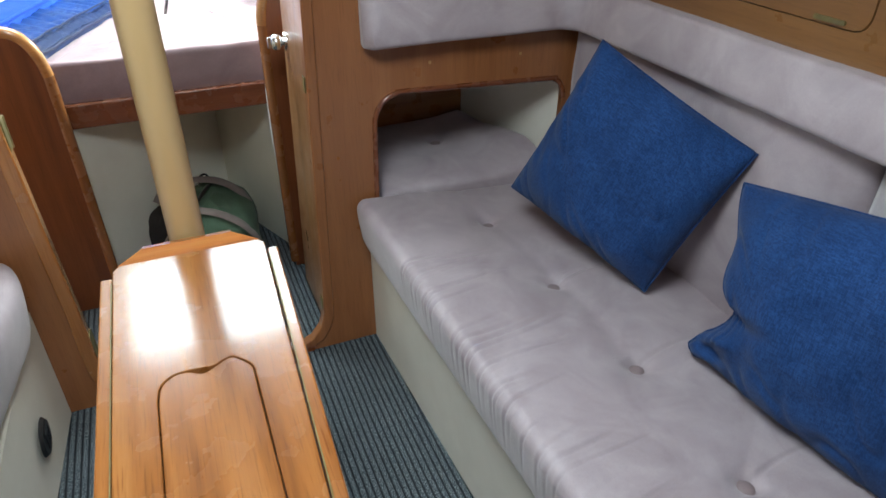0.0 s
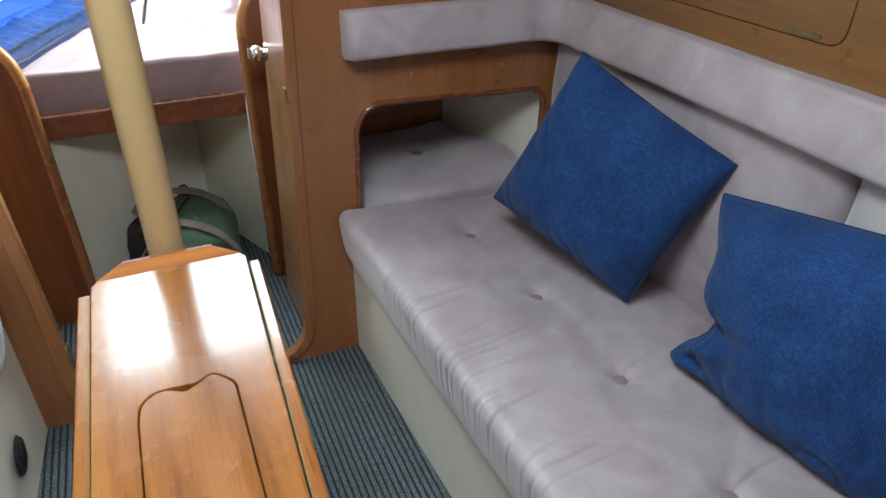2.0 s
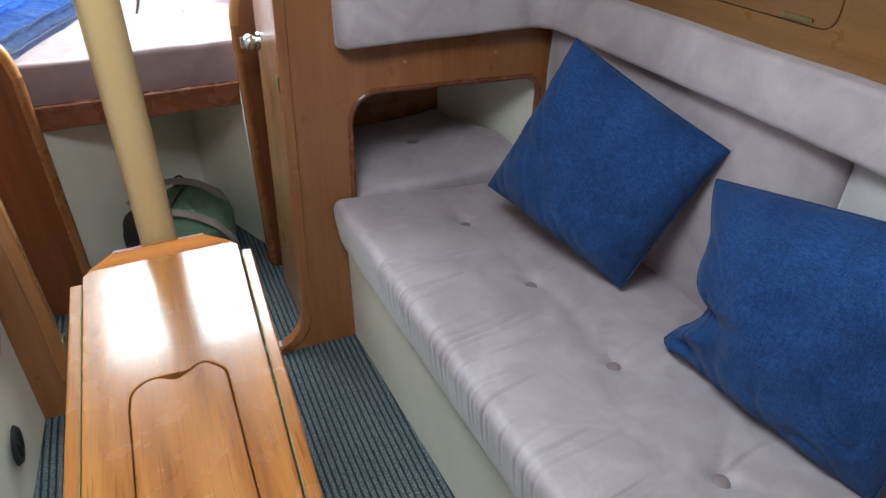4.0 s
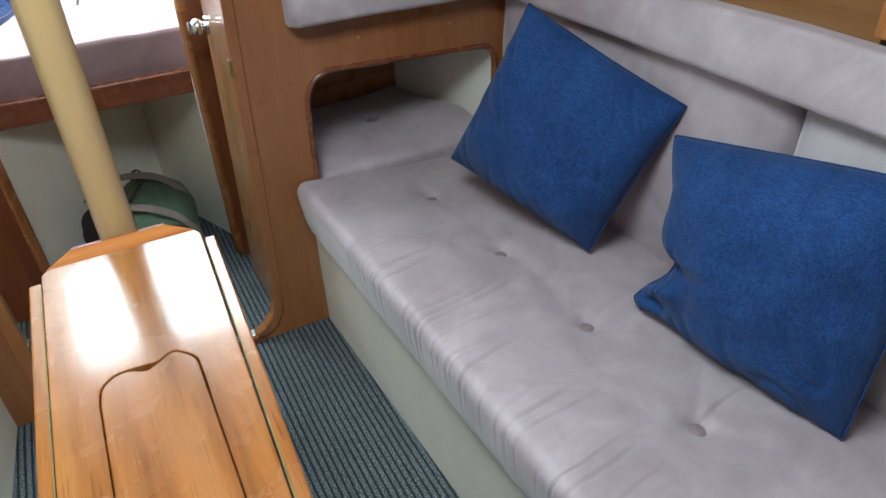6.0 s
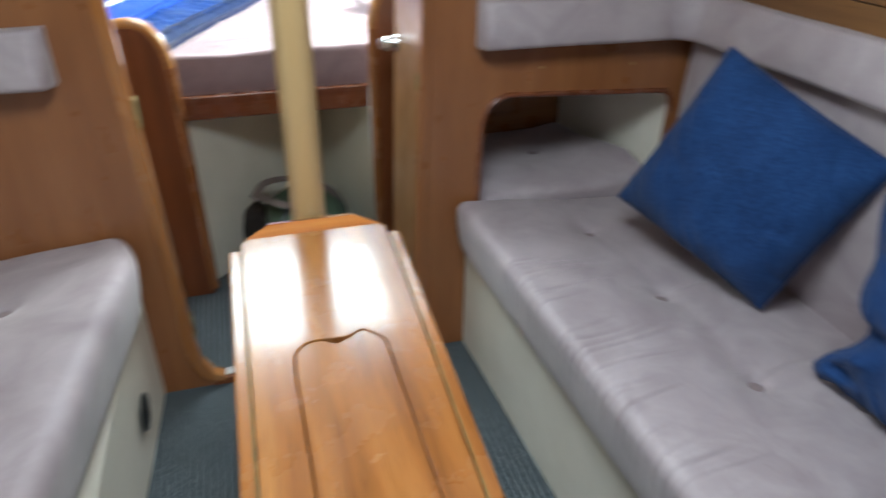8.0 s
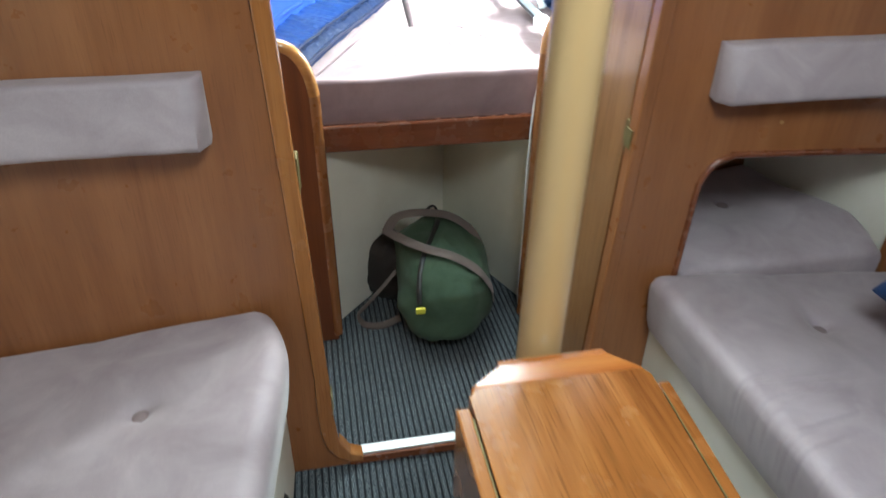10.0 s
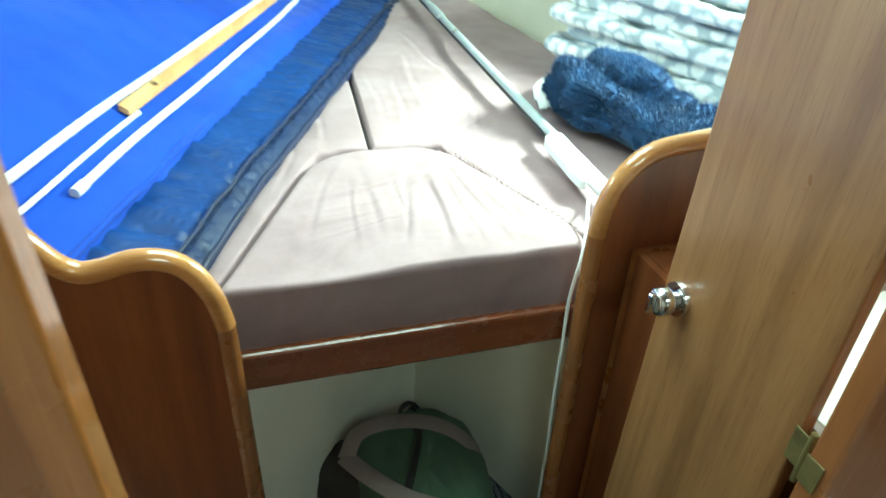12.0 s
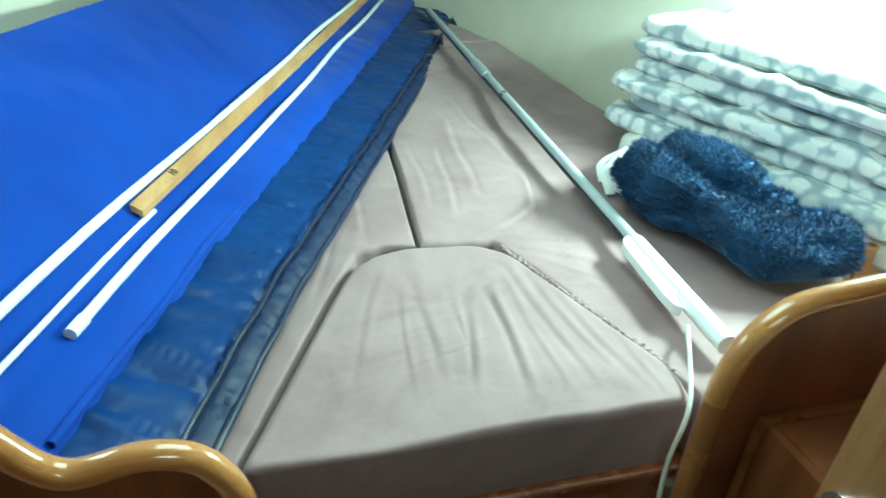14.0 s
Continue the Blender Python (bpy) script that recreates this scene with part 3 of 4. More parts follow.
part("cover", bench_cushion(-1.2, 1.694, lambda y: front_x(y) - 0.036, 1.12, 0.346, 0.456, 0.024, lambda x, y, f: settee_relief(x, y, f, BUTTONS, FOLDS)), MAUVE, cushion, sharp=60)
for bx, by in BUTTONS:
    button(bx, by, 0.456 + seat_tilt(bx) + settee_relief(bx, by, front_x(by), BUTTONS, []) + 0.009, cushion)

base = thing("bench_box", "white laminate settee box standing on the carpet", "seat base", (0.78, 0.3, 0))
part("front_panel", prism([[(front_x(1.70) + 0.002, 1.698), (front_x(-1.2) + 0.03, -1.2), (front_x(-1.2) + 0.05, -1.2), (front_x(1.70) + 0.022, 1.698)]], 0.0, 0.344), WHITE, base)
part("seat_board", prism([[(front_x(1.70) + 0.024, 1.698), (front_x(-1.2) + 0.052, -1.2), (1.34, -1.2), (1.34, 1.698)]], 0.30, 0.343), WHITE, base)

foot_cushion = thing("foot_cushion", "mauve velour cushion filling the foot opening, one button", "seat cushion", (0.8, 1.95, 0.36))
FOOT_BUTTON = (0.79, 1.985)


def foot_relief(x, y):
    d = math.hypot(x - FOOT_BUTTON[0], y - FOOT_BUTTON[1])
    return rumple(x, y, 0.16, 0.012, 4.0) - 0.028 * gauss(d, 0.026) - 0.014 * gauss(d, 0.09) - 0.012 * gauss(y - 1.70, 0.06) + 0.18 * max(0.0, x - 0.86) * min(1.0, max(0.0, (y - 1.70) / 0.1))


part("cover", slab([(0.515, 1.697), (1.055, 1.697), (1.065, 1.74), (1.055, 1.80), (0.955, 2.164), (0.52, 2.164)], 0.36, 0.512, 0.045, 34, foot_relief, step=0.02), MAUVE, foot_cushion, sharp=60)
button(*FOOT_BUTTON, 0.484, foot_cushion)
structure("foot_bunk", box(0.40, 1.12, 1.735, 2.18, 0.33, 0.358), WHITE, "white board under the foot cushion", "berth")
structure("wall_foot_top", box(0.40, 1.25, 1.98, 2.166, 0.815, 0.83), RED_Z, "teak top of the locker over the foot opening", "wall")
structure("wall_foot_outboard", prism([[(1.094, 1.724), (0.960, 2.166), (0.990, 2.166), (1.114, 1.724)]], 0.359, 0.814), WHITE, "white hull lining beside the foot cushion", "wall")
# Unseen wall added to keep forepeak light out of the foot recess.
structure("wall_foot_light_block", box(0.996, 1.36, 2.168, 2.19, 0.0, 1.45), CREAM, "unseen cream wall added to block forepeak light from the recess", "wall")
structure("wall_locker_shelf", box(0.40, 1.25, 1.724, 1.979, 0.815, 0.831), HEADLINER, "white locker top beside the cabin door", "wall")
structure("wall_foot_side", box(0.385, 0.399, 1.724, 2.166, 0.0, 0.83), RED_Z, "teak side of the foot opening", "wall")
structure("wall_foot_recess", box(0.385, 0.992, 2.168, 2.184, 0.0, 0.83), TEAK_X, "teak partition at the end of the foot opening", "wall")


# backrest cushions, each a soft block leaning on the hull side
def back_cushion(y0, y1, material, label, seed):
    holder = thing("back_cushion", label, "back cushion", (1.11, (y0 + y1) / 2, 0.45), "cushions along the settee back")
    bm = bmesh.new()
    ny, nz, r = int((y1 - y0) / 0.02), 28, 0.042
    rows = []
    for i in range(ny + 1):
        y = y0 + (y1 - y0) * i / ny
        d = min(y - y0, y1 - y)
        q = 0.016
        e = q - math.sqrt(max(0.0, q * q - max(0.0, q - d) ** 2))
        row = []
        for k in range(nz + 1):
            z = 0.43 + 0.50 * k / nz
            t = (0.93 - z)
            g = r - math.sqrt(max(0.0, r * r - max(0.0, r - t) ** 2))
            row.append(bm.verts.new((1.082 + (z - 0.45) * 0.02 + e + g - 0.022 * math.sin(math.pi * k / nz) * min(1, d / 0.1) + rumple(y, z, 0.12, 0.004, seed), y, z)))
        row.append(bm.verts.new((1.125, y, 0.93)))
        row.append(bm.verts.new((1.125, y, 0.43)))
        rows.append(row)
    for a, b in zip(rows, rows[1:]):
        for k in range(len(a)):
            bm.faces.new((a[k], a[(k + 1) % len(a)], b[(k + 1) % len(a)], b[k]))
    bm.faces.new(rows[0])
    bm.faces.new(rows[-1])
    part("cover", bm, material, holder, sharp=60)


back_cushion(0.749, 1.690, MAUVE, "mauve velour back cushion leaning on the hull side", 2.0)
back_cushion(-0.40, 0.744, MAUVE_PALE, "paler mauve velour back cushion with a dark seam", 6.0)
structure("wall_behind_back", box(1.13, 1.36, -1.68, 1.70, 0.0, 0.90), WHITE, "plain lining behind the back cushions", "wall")


# long padded roll that turns the corner onto the bulkhead
def roll(path, profile, name, label, category, material, place):
    holder = thing(name, label, category, place)
    bm = bmesh.new()
    pts = [Vector(p) for p in path]
    rings = []
    for i, p in enumerate(pts):
        d = (pts[min(i + 1, len(pts) - 1)] - pts[max(i - 1, 0)]).normalized()
        out = Vector((d.y, -d.x))
        cut = 0.45 if i in (0, len(pts) - 1) else 1.0
        ring = []
        for a, z in profile:
            wob = rumple(p.x * 3 + p.y, z, 0.09, 0.004, 1.0) if a > 0.01 else 0.0
            ring.append(bm.verts.new((p.x + out.x * (a + wob) * cut, p.y + out.y * (a + wob) * cut, z + rumple(p.x + p.y, z, 0.2, 0.003, 7.0))))
        rings.append(ring)
    for a, b in zip(rings, rings[1:]):
        for k in range(len(a)):
            bm.faces.new((a[k], a[(k + 1) % len(a)], b[(k + 1) % len(a)], b[k]))
    bm.faces.new(rings[0])
    bm.faces.new(rings[-1])
    bevel(bm, 0.008, 3, 70)
    part("cover", bm, material, holder, sharp=60)
    low, high = min(z for _, z in profile), max(z for _, z in profile)
    deep = max(a for a, _ in profile)
    for z in (low + 0.003,):
        line = []
        for i, p in enumerate(pts):
            d = (pts[min(i + 1, len(pts) - 1)] - pts[max(i - 1, 0)]).normalized()
            line.append((p.x + d.y * (deep - 0.016), p.y - d.x * (deep - 0.016), z + rumple(p.x + p.y, z, 0.2, 0.003, 7.0)))
        part("seam", tube(line[1:-1], 0.0025, 6), material, holder)
    return holder


def pad_profile(depth, z0, z1, steps=5):
    """Wedge-shaped pad: full depth near the lower edge, thinner at the top."""
    r, thin = 0.014, depth * 0.60
    out = [(0.0, z0 + 0.004)]
    for j in range(steps + 1):
        a = math.pi / 2 * j / steps
        out.append((depth - r + r * math.sin(a), z0 + r - r * math.cos(a)))
    out += [((depth + thin) / 2 + 0.004, (z0 + z1) / 2)]
    for j in range(steps + 1):
        a = math.pi / 2 * j / steps
        out.append((thin - r + r * math.cos(a), z1 - r + r * math.sin(a)))
    return out + [(0.0, z1)]


corner = [(1.104 - 0.115 * (1 - math.cos(a)), 1.698 - 0.115 * (1 - math.sin(a)), 0) for a in [math.pi / 2 * j / 10 for j in range(11)]]
path = [(0.482, 1.698), (0.498, 1.698)] + [(0.532 + 0.05 * j, 1.698) for j in range(10)] + [(p[0], p[1]) for p in corner[::-1]] + [(1.104, 1.56 - 0.06 * j) for j in range(47)]
roll(path, pad_profile(0.062, 0.908, 1.019), "bolster", "long mauve velour bolster turning the corner onto the bulkhead", "bolster", MAUVE, (1.0, 1.2, 0.905))
roll([(-1.19 + 0.05 * j, 1.698) for j in range(14)] + [(-0.50, 1.698), (-0.476, 1.698), (-0.460, 1.698)], pad_profile(0.070, 0.888, 1.006), "headrest_pad", "mauve velour headrest pad on the bulkhead", "headrest", MAUVE, (-0.8, 1.68, 0.888))

# port settee
PORT_BUTTONS = [(0.63, 1.47), (0.63, 1.15), (0.63, 0.83), (0.63, 0.51), (0.63, 0.19)]


def port_front(y):
    return 0.372 + (1.70 - y) * 0.115


def port_panel(y):
    return 0.410 + (1.70 - y) * 0.060


port_cushion = thing("settee_cushion", "buttoned mauve velour seat cushion with rounded corner", "seat cushion", (-0.8, 0.3, 0.345))
part("cover", bench_cushion(-1.2, 1.70, lambda y: port_front(y) - 0.014 + 0.050 * max(0.0, (y - 1.54) / 0.16) ** 1.6, 1.19, 0.352, 0.469, 0.034, lambda x, y, f: settee_relief(x, y, f, PORT_BUTTONS, PORT_FOLDS) * 0.8, True), MAUVE, port_cushion, sharp=60)
for bx, by in PORT_BUTTONS:
    button(-bx, by, 0.469 + seat_tilt(bx) + settee_relief(bx, by, 0.4, PORT_BUTTONS, []) * 0.8 + 0.006, port_cushion)
port_base = thing("bench_box", "white laminate settee box with a round black vent", "seat base", (-0.8, 0.3, 0))
bm = box(-0.02, 0.0, -1.2, 1.698, 0.0, 0.35)
for v in bm.verts:
    k = v.co.z / 0.35
    v.co.x += -(port_panel(v.co.y) * (1 - k) + (port_front(v.co.y) + (0.038 if v.co.y > 1 else 0.010)) * k)
part("front_panel", bm, WHITE, port_base)
part("seat_board", prism([[(-port_panel(1.70) - 0.022, 1.698), (-port_panel(-1.2) - 0.022, -1.2), (-1.198, -1.2), (-1.198, 1.698)]], 0.30, 0.349), WHITE, port_base)


def disc(r, depth):
    bm = bmesh.new()
    bmesh.ops.create_cone(bm, cap_ends=True, segments=28, radius1=r, radius2=r * 0.86, depth=depth)
    return bm


vent_at = Matrix.Translation((-0.56 * port_panel(1.455) - 0.44 * (port_front(1.455) + 0.010) + 0.006, 1.455, 0.155)) @ Matrix.Rotation(radians(93), 4, "Y")
bm = disc(0.048, 0.008)
bm.transform(vent_at)
vent = part("vent", bm, BLACK, port_base, "round black plastic vent")
for k in range(5):
    bm = box(-0.022, 0.022, -0.002, 0.002, 0, 0.003)
    bm.transform(vent_at @ Matrix.Translation((0, -0.016 + 0.008 * k, 0.0042)))
    part("slat", bm, BLACK, vent)


# ---- scatter pillows ----
def pillow(corners, puff, seed, label, ears=0.0, bow=-0.035):
    """A square pillow hung between its top, right, bottom and left corners."""
    top, right, bottom, left = [Vector(c) for c in corners]
    mid = (top + right + bottom + left) / 4
    ax = ((right - top) + (bottom - left)).normalized()
    ay = ((left - top) + (bottom - right)).normalized()
    nz = ay.cross(ax).normalized()
    if nz.x > 0:
        nz = -nz
    ay = ax.cross(nz).normalized()
    m = Matrix((ax, ay, nz)).transposed().to_4x4()
    m.translation = mid
    inv = m.inverted()
    loc = [inv @ c for c in (top, right, bottom, left)]
    bm = bmesh.new()
    n = 64
    for side in (1, -1):
        grid = []
        for i in range(n + 1):
            row = []
            for j in range(n + 1):
                u, v = i / n, j / n
                p = loc[0] * (1 - u) * (1 - v) + loc[1] * u * (1 - v) + loc[2] * u * v + loc[3] * (1 - u) * v
                a, b = 2 * u - 1, 2 * v - 1
                pinch = bow * ((1 - a * a) * abs(b) ** 3 + (1 - b * b) * abs(a) ** 3)
                p = Vector((p.x * (1 - pinch * (1 if abs(a) > 0 else 0)), p.y * (1 - pinch), p.z))
                fat = (max(0.0, 1 - abs(a) ** 2.6) * max(0.0, 1 - abs(b) ** 2.6)) ** 0.62
                h = puff * fat * (1.0 if side > 0 else 0.75)
                h += fat ** 0.4 * (rumple(p.x, p.y, 0.11, 0.018, seed) + rumple(p.x, p.y, 0.04, 0.004, seed + 4) - crease(p.x, p.y, 0.14, 0.05, 0.10, 40 + 20 * seed, 0.012, seed) * min(1.0, 2.2 * max(abs(a), abs(b)) - 0.8 if max(abs(a), abs(b)) > 0.36 else 0))
                row.append(bm.verts.new((p.x, p.y, p.z + side * h)))
            grid.append(row)
        for i in range(n):
            for j in range(n):
                bm.faces.new((grid[i][j], grid[i + 1][j], grid[i + 1][j + 1], grid[i][j + 1]))
    bmesh.ops.remove_doubles(bm, verts=bm.verts[:], dist=0.0004)
    edge = loc[3] - loc[0]
    span = edge.length
    edge.normalize()
    inward = Vector((-edge.y, edge.x, 0))
    if inward.dot(loc[0]) > 0:
        inward = -inward

    def crumple(co):
        """The pinched edge and the two crumpled corners."""
        p = co.copy()
        if ears:
            r = p - loc[0]
            t, q = r.dot(edge) / span, abs(r.dot(inward))
            p += inward * (0.062 * gauss(t - 0.72, 0.15) + 0.030 * gauss(t - 0.38, 0.22)) * gauss(q, 0.10)
            p.z += 0.026 * gauss(t - 0.80, 0.05) * gauss(q - 0.06, 0.05) - 0.026 * gauss(t - 0.66, 0.045) * gauss(q - 0.07, 0.08) - 0.02 * gauss(t - 0.92, 0.03) * gauss(q - 0.05, 0.05)
            w = gauss((p - loc[3]).length, 0.075) + 0.7 * gauss((p - loc[1]).length, 0.06)
            p.z += w * ears * (0.6 + noise.noise(p * 30 + Vector((seed, 0, 0))))
            p += Vector((rumple(p.x, p.y, 0.03, 0.012, 2.0), rumple(p.y, p.x, 0.03, 0.012, 9.0), 0)) * w
        return p

    for v in bm.verts:
        v.co = crumple(v.co)
    holder = new("scatter_pillow")
    holder.matrix_basis = m
    tagged(holder, label, "pillow", "blue pillows on the settee")
    bmesh.ops.recalc_face_normals(bm, faces=bm.faces)
    for face in bm.faces:
        face.smooth = True
    me = bpy.data.meshes.new("cover")
    bm.to_mesh(me)
    bm.free()
    me.materials.append(LINEN)
    cover = new("cover", me)
    cover.parent = holder
    # sewn seam round the edge
    ring = []
    for a, b in ((0, 1), (1, 2), (2, 3), (3, 0)):
        for k in range(20):
            t = k / 20
            p = loc[a].lerp(loc[b], t)
            s = 2 * t - 1
            q = 1 - bow * (1 - s * s)
            ring.append(crumple(Vector((p.x * q, p.y * q, p.z))))
    seam = part("seam", tube(ring + ring[:1], 0.0022, 6), LINEN)
    seam.parent = holder
    return holder


pillow([(0.915, 1.310, 0.972), (1.070, 0.972, 0.818), (0.930, 1.055, 0.468), (0.795, 1.462, 0.570)], 0.088, 0.5, "dark blue linen pillow propped on one corner against the back cushion", bow=0.025)
pillow([(0.990, 0.917, 0.797), (1.035, 0.458, 0.886), (0.950, 0.425, 0.455), (0.898, 0.858, 0.468)], 0.100, 1.3, "dark blue linen pillow with one crumpled corner on the settee", 0.02, bow=-0.005)

# ---- table and post ----
table = thing("saloon_table", "varnished teak centre table with both leaves folded down", "table", (0, 0.8, 0))
lid = [(-0.0665, 0.46), (-0.0665, 0.790)]
lid += [tuple(p) for p in smooth_line([(-0.0665, 0.800), (-0.062, 0.830), (-0.045, 0.847), (-0.026, 0.848), (-0.008, 0.838), (0.010, 0.846), (0.028, 0.857), (0.040, 0.851), (0.056, 0.828), (0.0575, 0.800)], 4)]
lid += [(0.0575, 0.790), (0.0575, 0.46)]
centre = Vector((-0.004, 0.66))
groove = [tuple(centre + (Vector(p) - centre) * 1.0 + (Vector(p) - centre).normalized() * 0.003) for p in lid]
# the finger hollow leaves a wider gap at the dip
groove = [(x, y + 0.010 * gauss(x + 0.008, 0.013) if y > 0.8 else y) for x, y in groove]
part("top", prism([[(-0.1225, 0.36), (0.0925, 0.36), (0.1285, 1.150), (0.120, 1.164), (-0.112, 1.164), (-0.1225, 1.150)], groove], 0.716, 0.740, UP, 0.0018), TABLE, table)
part("lid", prism([lid], 0.716, 0.7405, UP, 0.002), TABLE, table, "lift-out lid with a finger dip")
# Black filler below the lid so the gap round it is coloured dark.
part("lid_gap_shade", box(-0.085, 0.075, 0.44, 0.88, 0.700, 0.7145), BLACK, table, "black filler under the lid, the gap's shade given as colour")
bm = bmesh.new()
low = [bm.verts.new(p) for p in ((-0.118, 1.1648, 0.69), (0.124, 1.1648, 0.69), (0.124, 1.170, 0.69), (0.088, 1.206, 0.69), (-0.084, 1.206, 0.69), (-0.118, 1.170, 0.69))]
high = [bm.verts.new(p) for p in ((-0.116, 1.1648, 0.7385), (0.122, 1.1648, 0.7385), (0.118, 1.168, 0.7395), (0.078, 1.187, 0.7515), (-0.074, 1.187, 0.7515), (-0.112, 1.168, 0.7395))]
crest = [bm.verts.new(p) for p in ((0.076, 1.199, 0.7490), (-0.072, 1.199, 0.7490))]
for k in range(3):
    bm.faces.new((low[k], low[k + 1], high[k + 1], high[k]))
bm.faces.new((low[3], low[4], crest[1], crest[0]))
for k in (4, 5):
    bm.faces.new((low[k], low[(k + 1) % 6], high[(k + 1) % 6], high[k]))
bm.faces.new((low[3], crest[0], high[3]))
bm.faces.new((low[4], high[4], crest[1]))
bm.faces.new((high[3], crest[0], crest[1], high[4]))
bm.faces.new(high)
bm.faces.new(low[::-1])
bevel(bm, 0.002)
part("end_block", bm, TABLE_END, table, "raised end block with bevelled corners")
for x0, x1, seam_x, taper in ((-0.1430, -0.1242, -0.1260, 0.0), (0.1302, 0.1490, 0.1308, 0.046)):
    bm = box(x0, x1, 0.36, 1.138, 0.40, 0.735, 0.003)
    strip = box(seam_x, seam_x + 0.0018, 0.40, 1.12, 0.7352, 0.7362)
    for v in bm.verts[:] + strip.verts[:]:
        v.co.x -= taper * (1.138 - v.co.y)
    leaf = part("leaf", bm, TABLE, table, "folded-down table leaf")
    part("hinge_strip", strip, BRASS, leaf, "thin brass hinge")
part("body", box(-0.10, 0.085, 0.50, 1.13, 0.46, 0.699, 0.004), TABLE, table)
part("pedestal", box(-0.075, 0.075, 0.98, 1.06, 0.0, 0.459, 0.006), TABLE, table)
part("pedestal", box(-0.075, 0.075, 0.46, 0.54, 0.0, 0.459, 0.006), TABLE, table)

post = thing("mast_post", "pale varnished mast support post", "post", (0.006, 1.243, 0))
part("shaft", tube([(-0.002 + 0.001 * k, 1.246 - 0.001 * k, 0.02 + 0.19 * k) for k in range(11)], 0.0315, 32), POST, post)
part("foot_plate", tube([(-0.002, 1.246, 0.0), (-0.002, 1.246, 0.02)], 0.05, 28), ALLOY, post, "alloy foot plate")

# ---- starboard cabin door, standing open ----
door = thing("cabin_door", "open varnished teak cabin door", "door", (0.335, 1.88, 0.03))


def lean(bm):
    """Leans a piece of the door outboard with its height, like the doorway."""
    for v in bm.verts:
        v.co.x += 0.0337 * (v.co.z - 0.2)
    return bm


part("leaf", lean(box(0.330, 0.350, 1.758, 2.045, 0.030, 1.70, 0.003)), DOOR, door)
for z in (0.825, 0.16, 1.55):
    part("hinge_leaf", lean(box(0.3128, 0.3152, 1.704, 1.7285, z - 0.020, z + 0.020, 0.001)), BRASS, door, "dull brass hinge leaf on the doorway edge")
    hinge = part("hinge", lean(box(0.3275, 0.3298, 1.742, 1.764, z - 0.024, z + 0.024, 0.001)), BRASS, door, "dull brass hinge")
    part("pin", lean(tube([(0.325, 1.737, z - 0.037), (0.325, 1.737, z + 0.037)], 0.0045, 12)), BRASS, hinge)
lock = part("lock", lean(tube([(0.330, 2.008, 0.856), (0.3235, 2.008, 0.856), (0.3225, 2.008, 0.856)], 0.0265, 28, r_end=0.0255)), CHROME, door, "round chrome rose of the door lock")
knob = bmesh.new()
bmesh.ops.create_uvsphere(knob, u_segments=24, v_segments=14, radius=0.0225)
for v in knob.verts:
    v.co = Vector((0.302 + v.co.x * 0.85, 2.008 + v.co.y, 0.856 + v.co.z))
    v.co.x = max(v.co.x, 0.2880)
part("knob", lean(knob), CHROME, lock, "rounded chrome turn knob", sharp=40)
part("neck", lean(tube([(0.324, 2.008, 0.856), (0.312, 2.008, 0.856)], 0.011, 16)), CHROME, lock)
part("thumb_turn", lean(box(0.278, 0.2890, 2.0035, 2.0125, 0.841, 0.871, 0.002)), CHROME, lock)

for z, q in ((0.80, -0.006), (0.20, 0.013)):
    plate = thing("hinge_plate", "dull brass hinge on the doorway edge", "hinge", (-0.316 + q, 1.73, z))
    part("plate", box(-0.3185 + q, -0.3155 + q, 1.700, 1.727, z - 0.036, z + 0.036, 0.001), BRASS, plate)
    part("pin", tube([(-0.3175 + q, 1.7315, z - 0.037), (-0.3175 + q, 1.7315, z + 0.037)], 0.004, 12), BRASS, plate)


for x, z in ((0.664, 0.845), (0.93, 0.838), (0.40, 0.62), (0.40, 1.10), (-0.42, 0.66), (-0.42, 1.12)):
    plug = thing("timber_plug", "pale round timber plug in the bulkhead", "plug", (x, 1.699, z))
    part("disc", tube([(x, 1.7005, z), (x, 1.6992, z)], 0.0045, 14), STICK if z > 0.83 and z < 0.86 else EDGE, plug)

# ---- forepeak berth ----
def rise(x, y):
    return max(0.0, y - 3.3) * 0.035


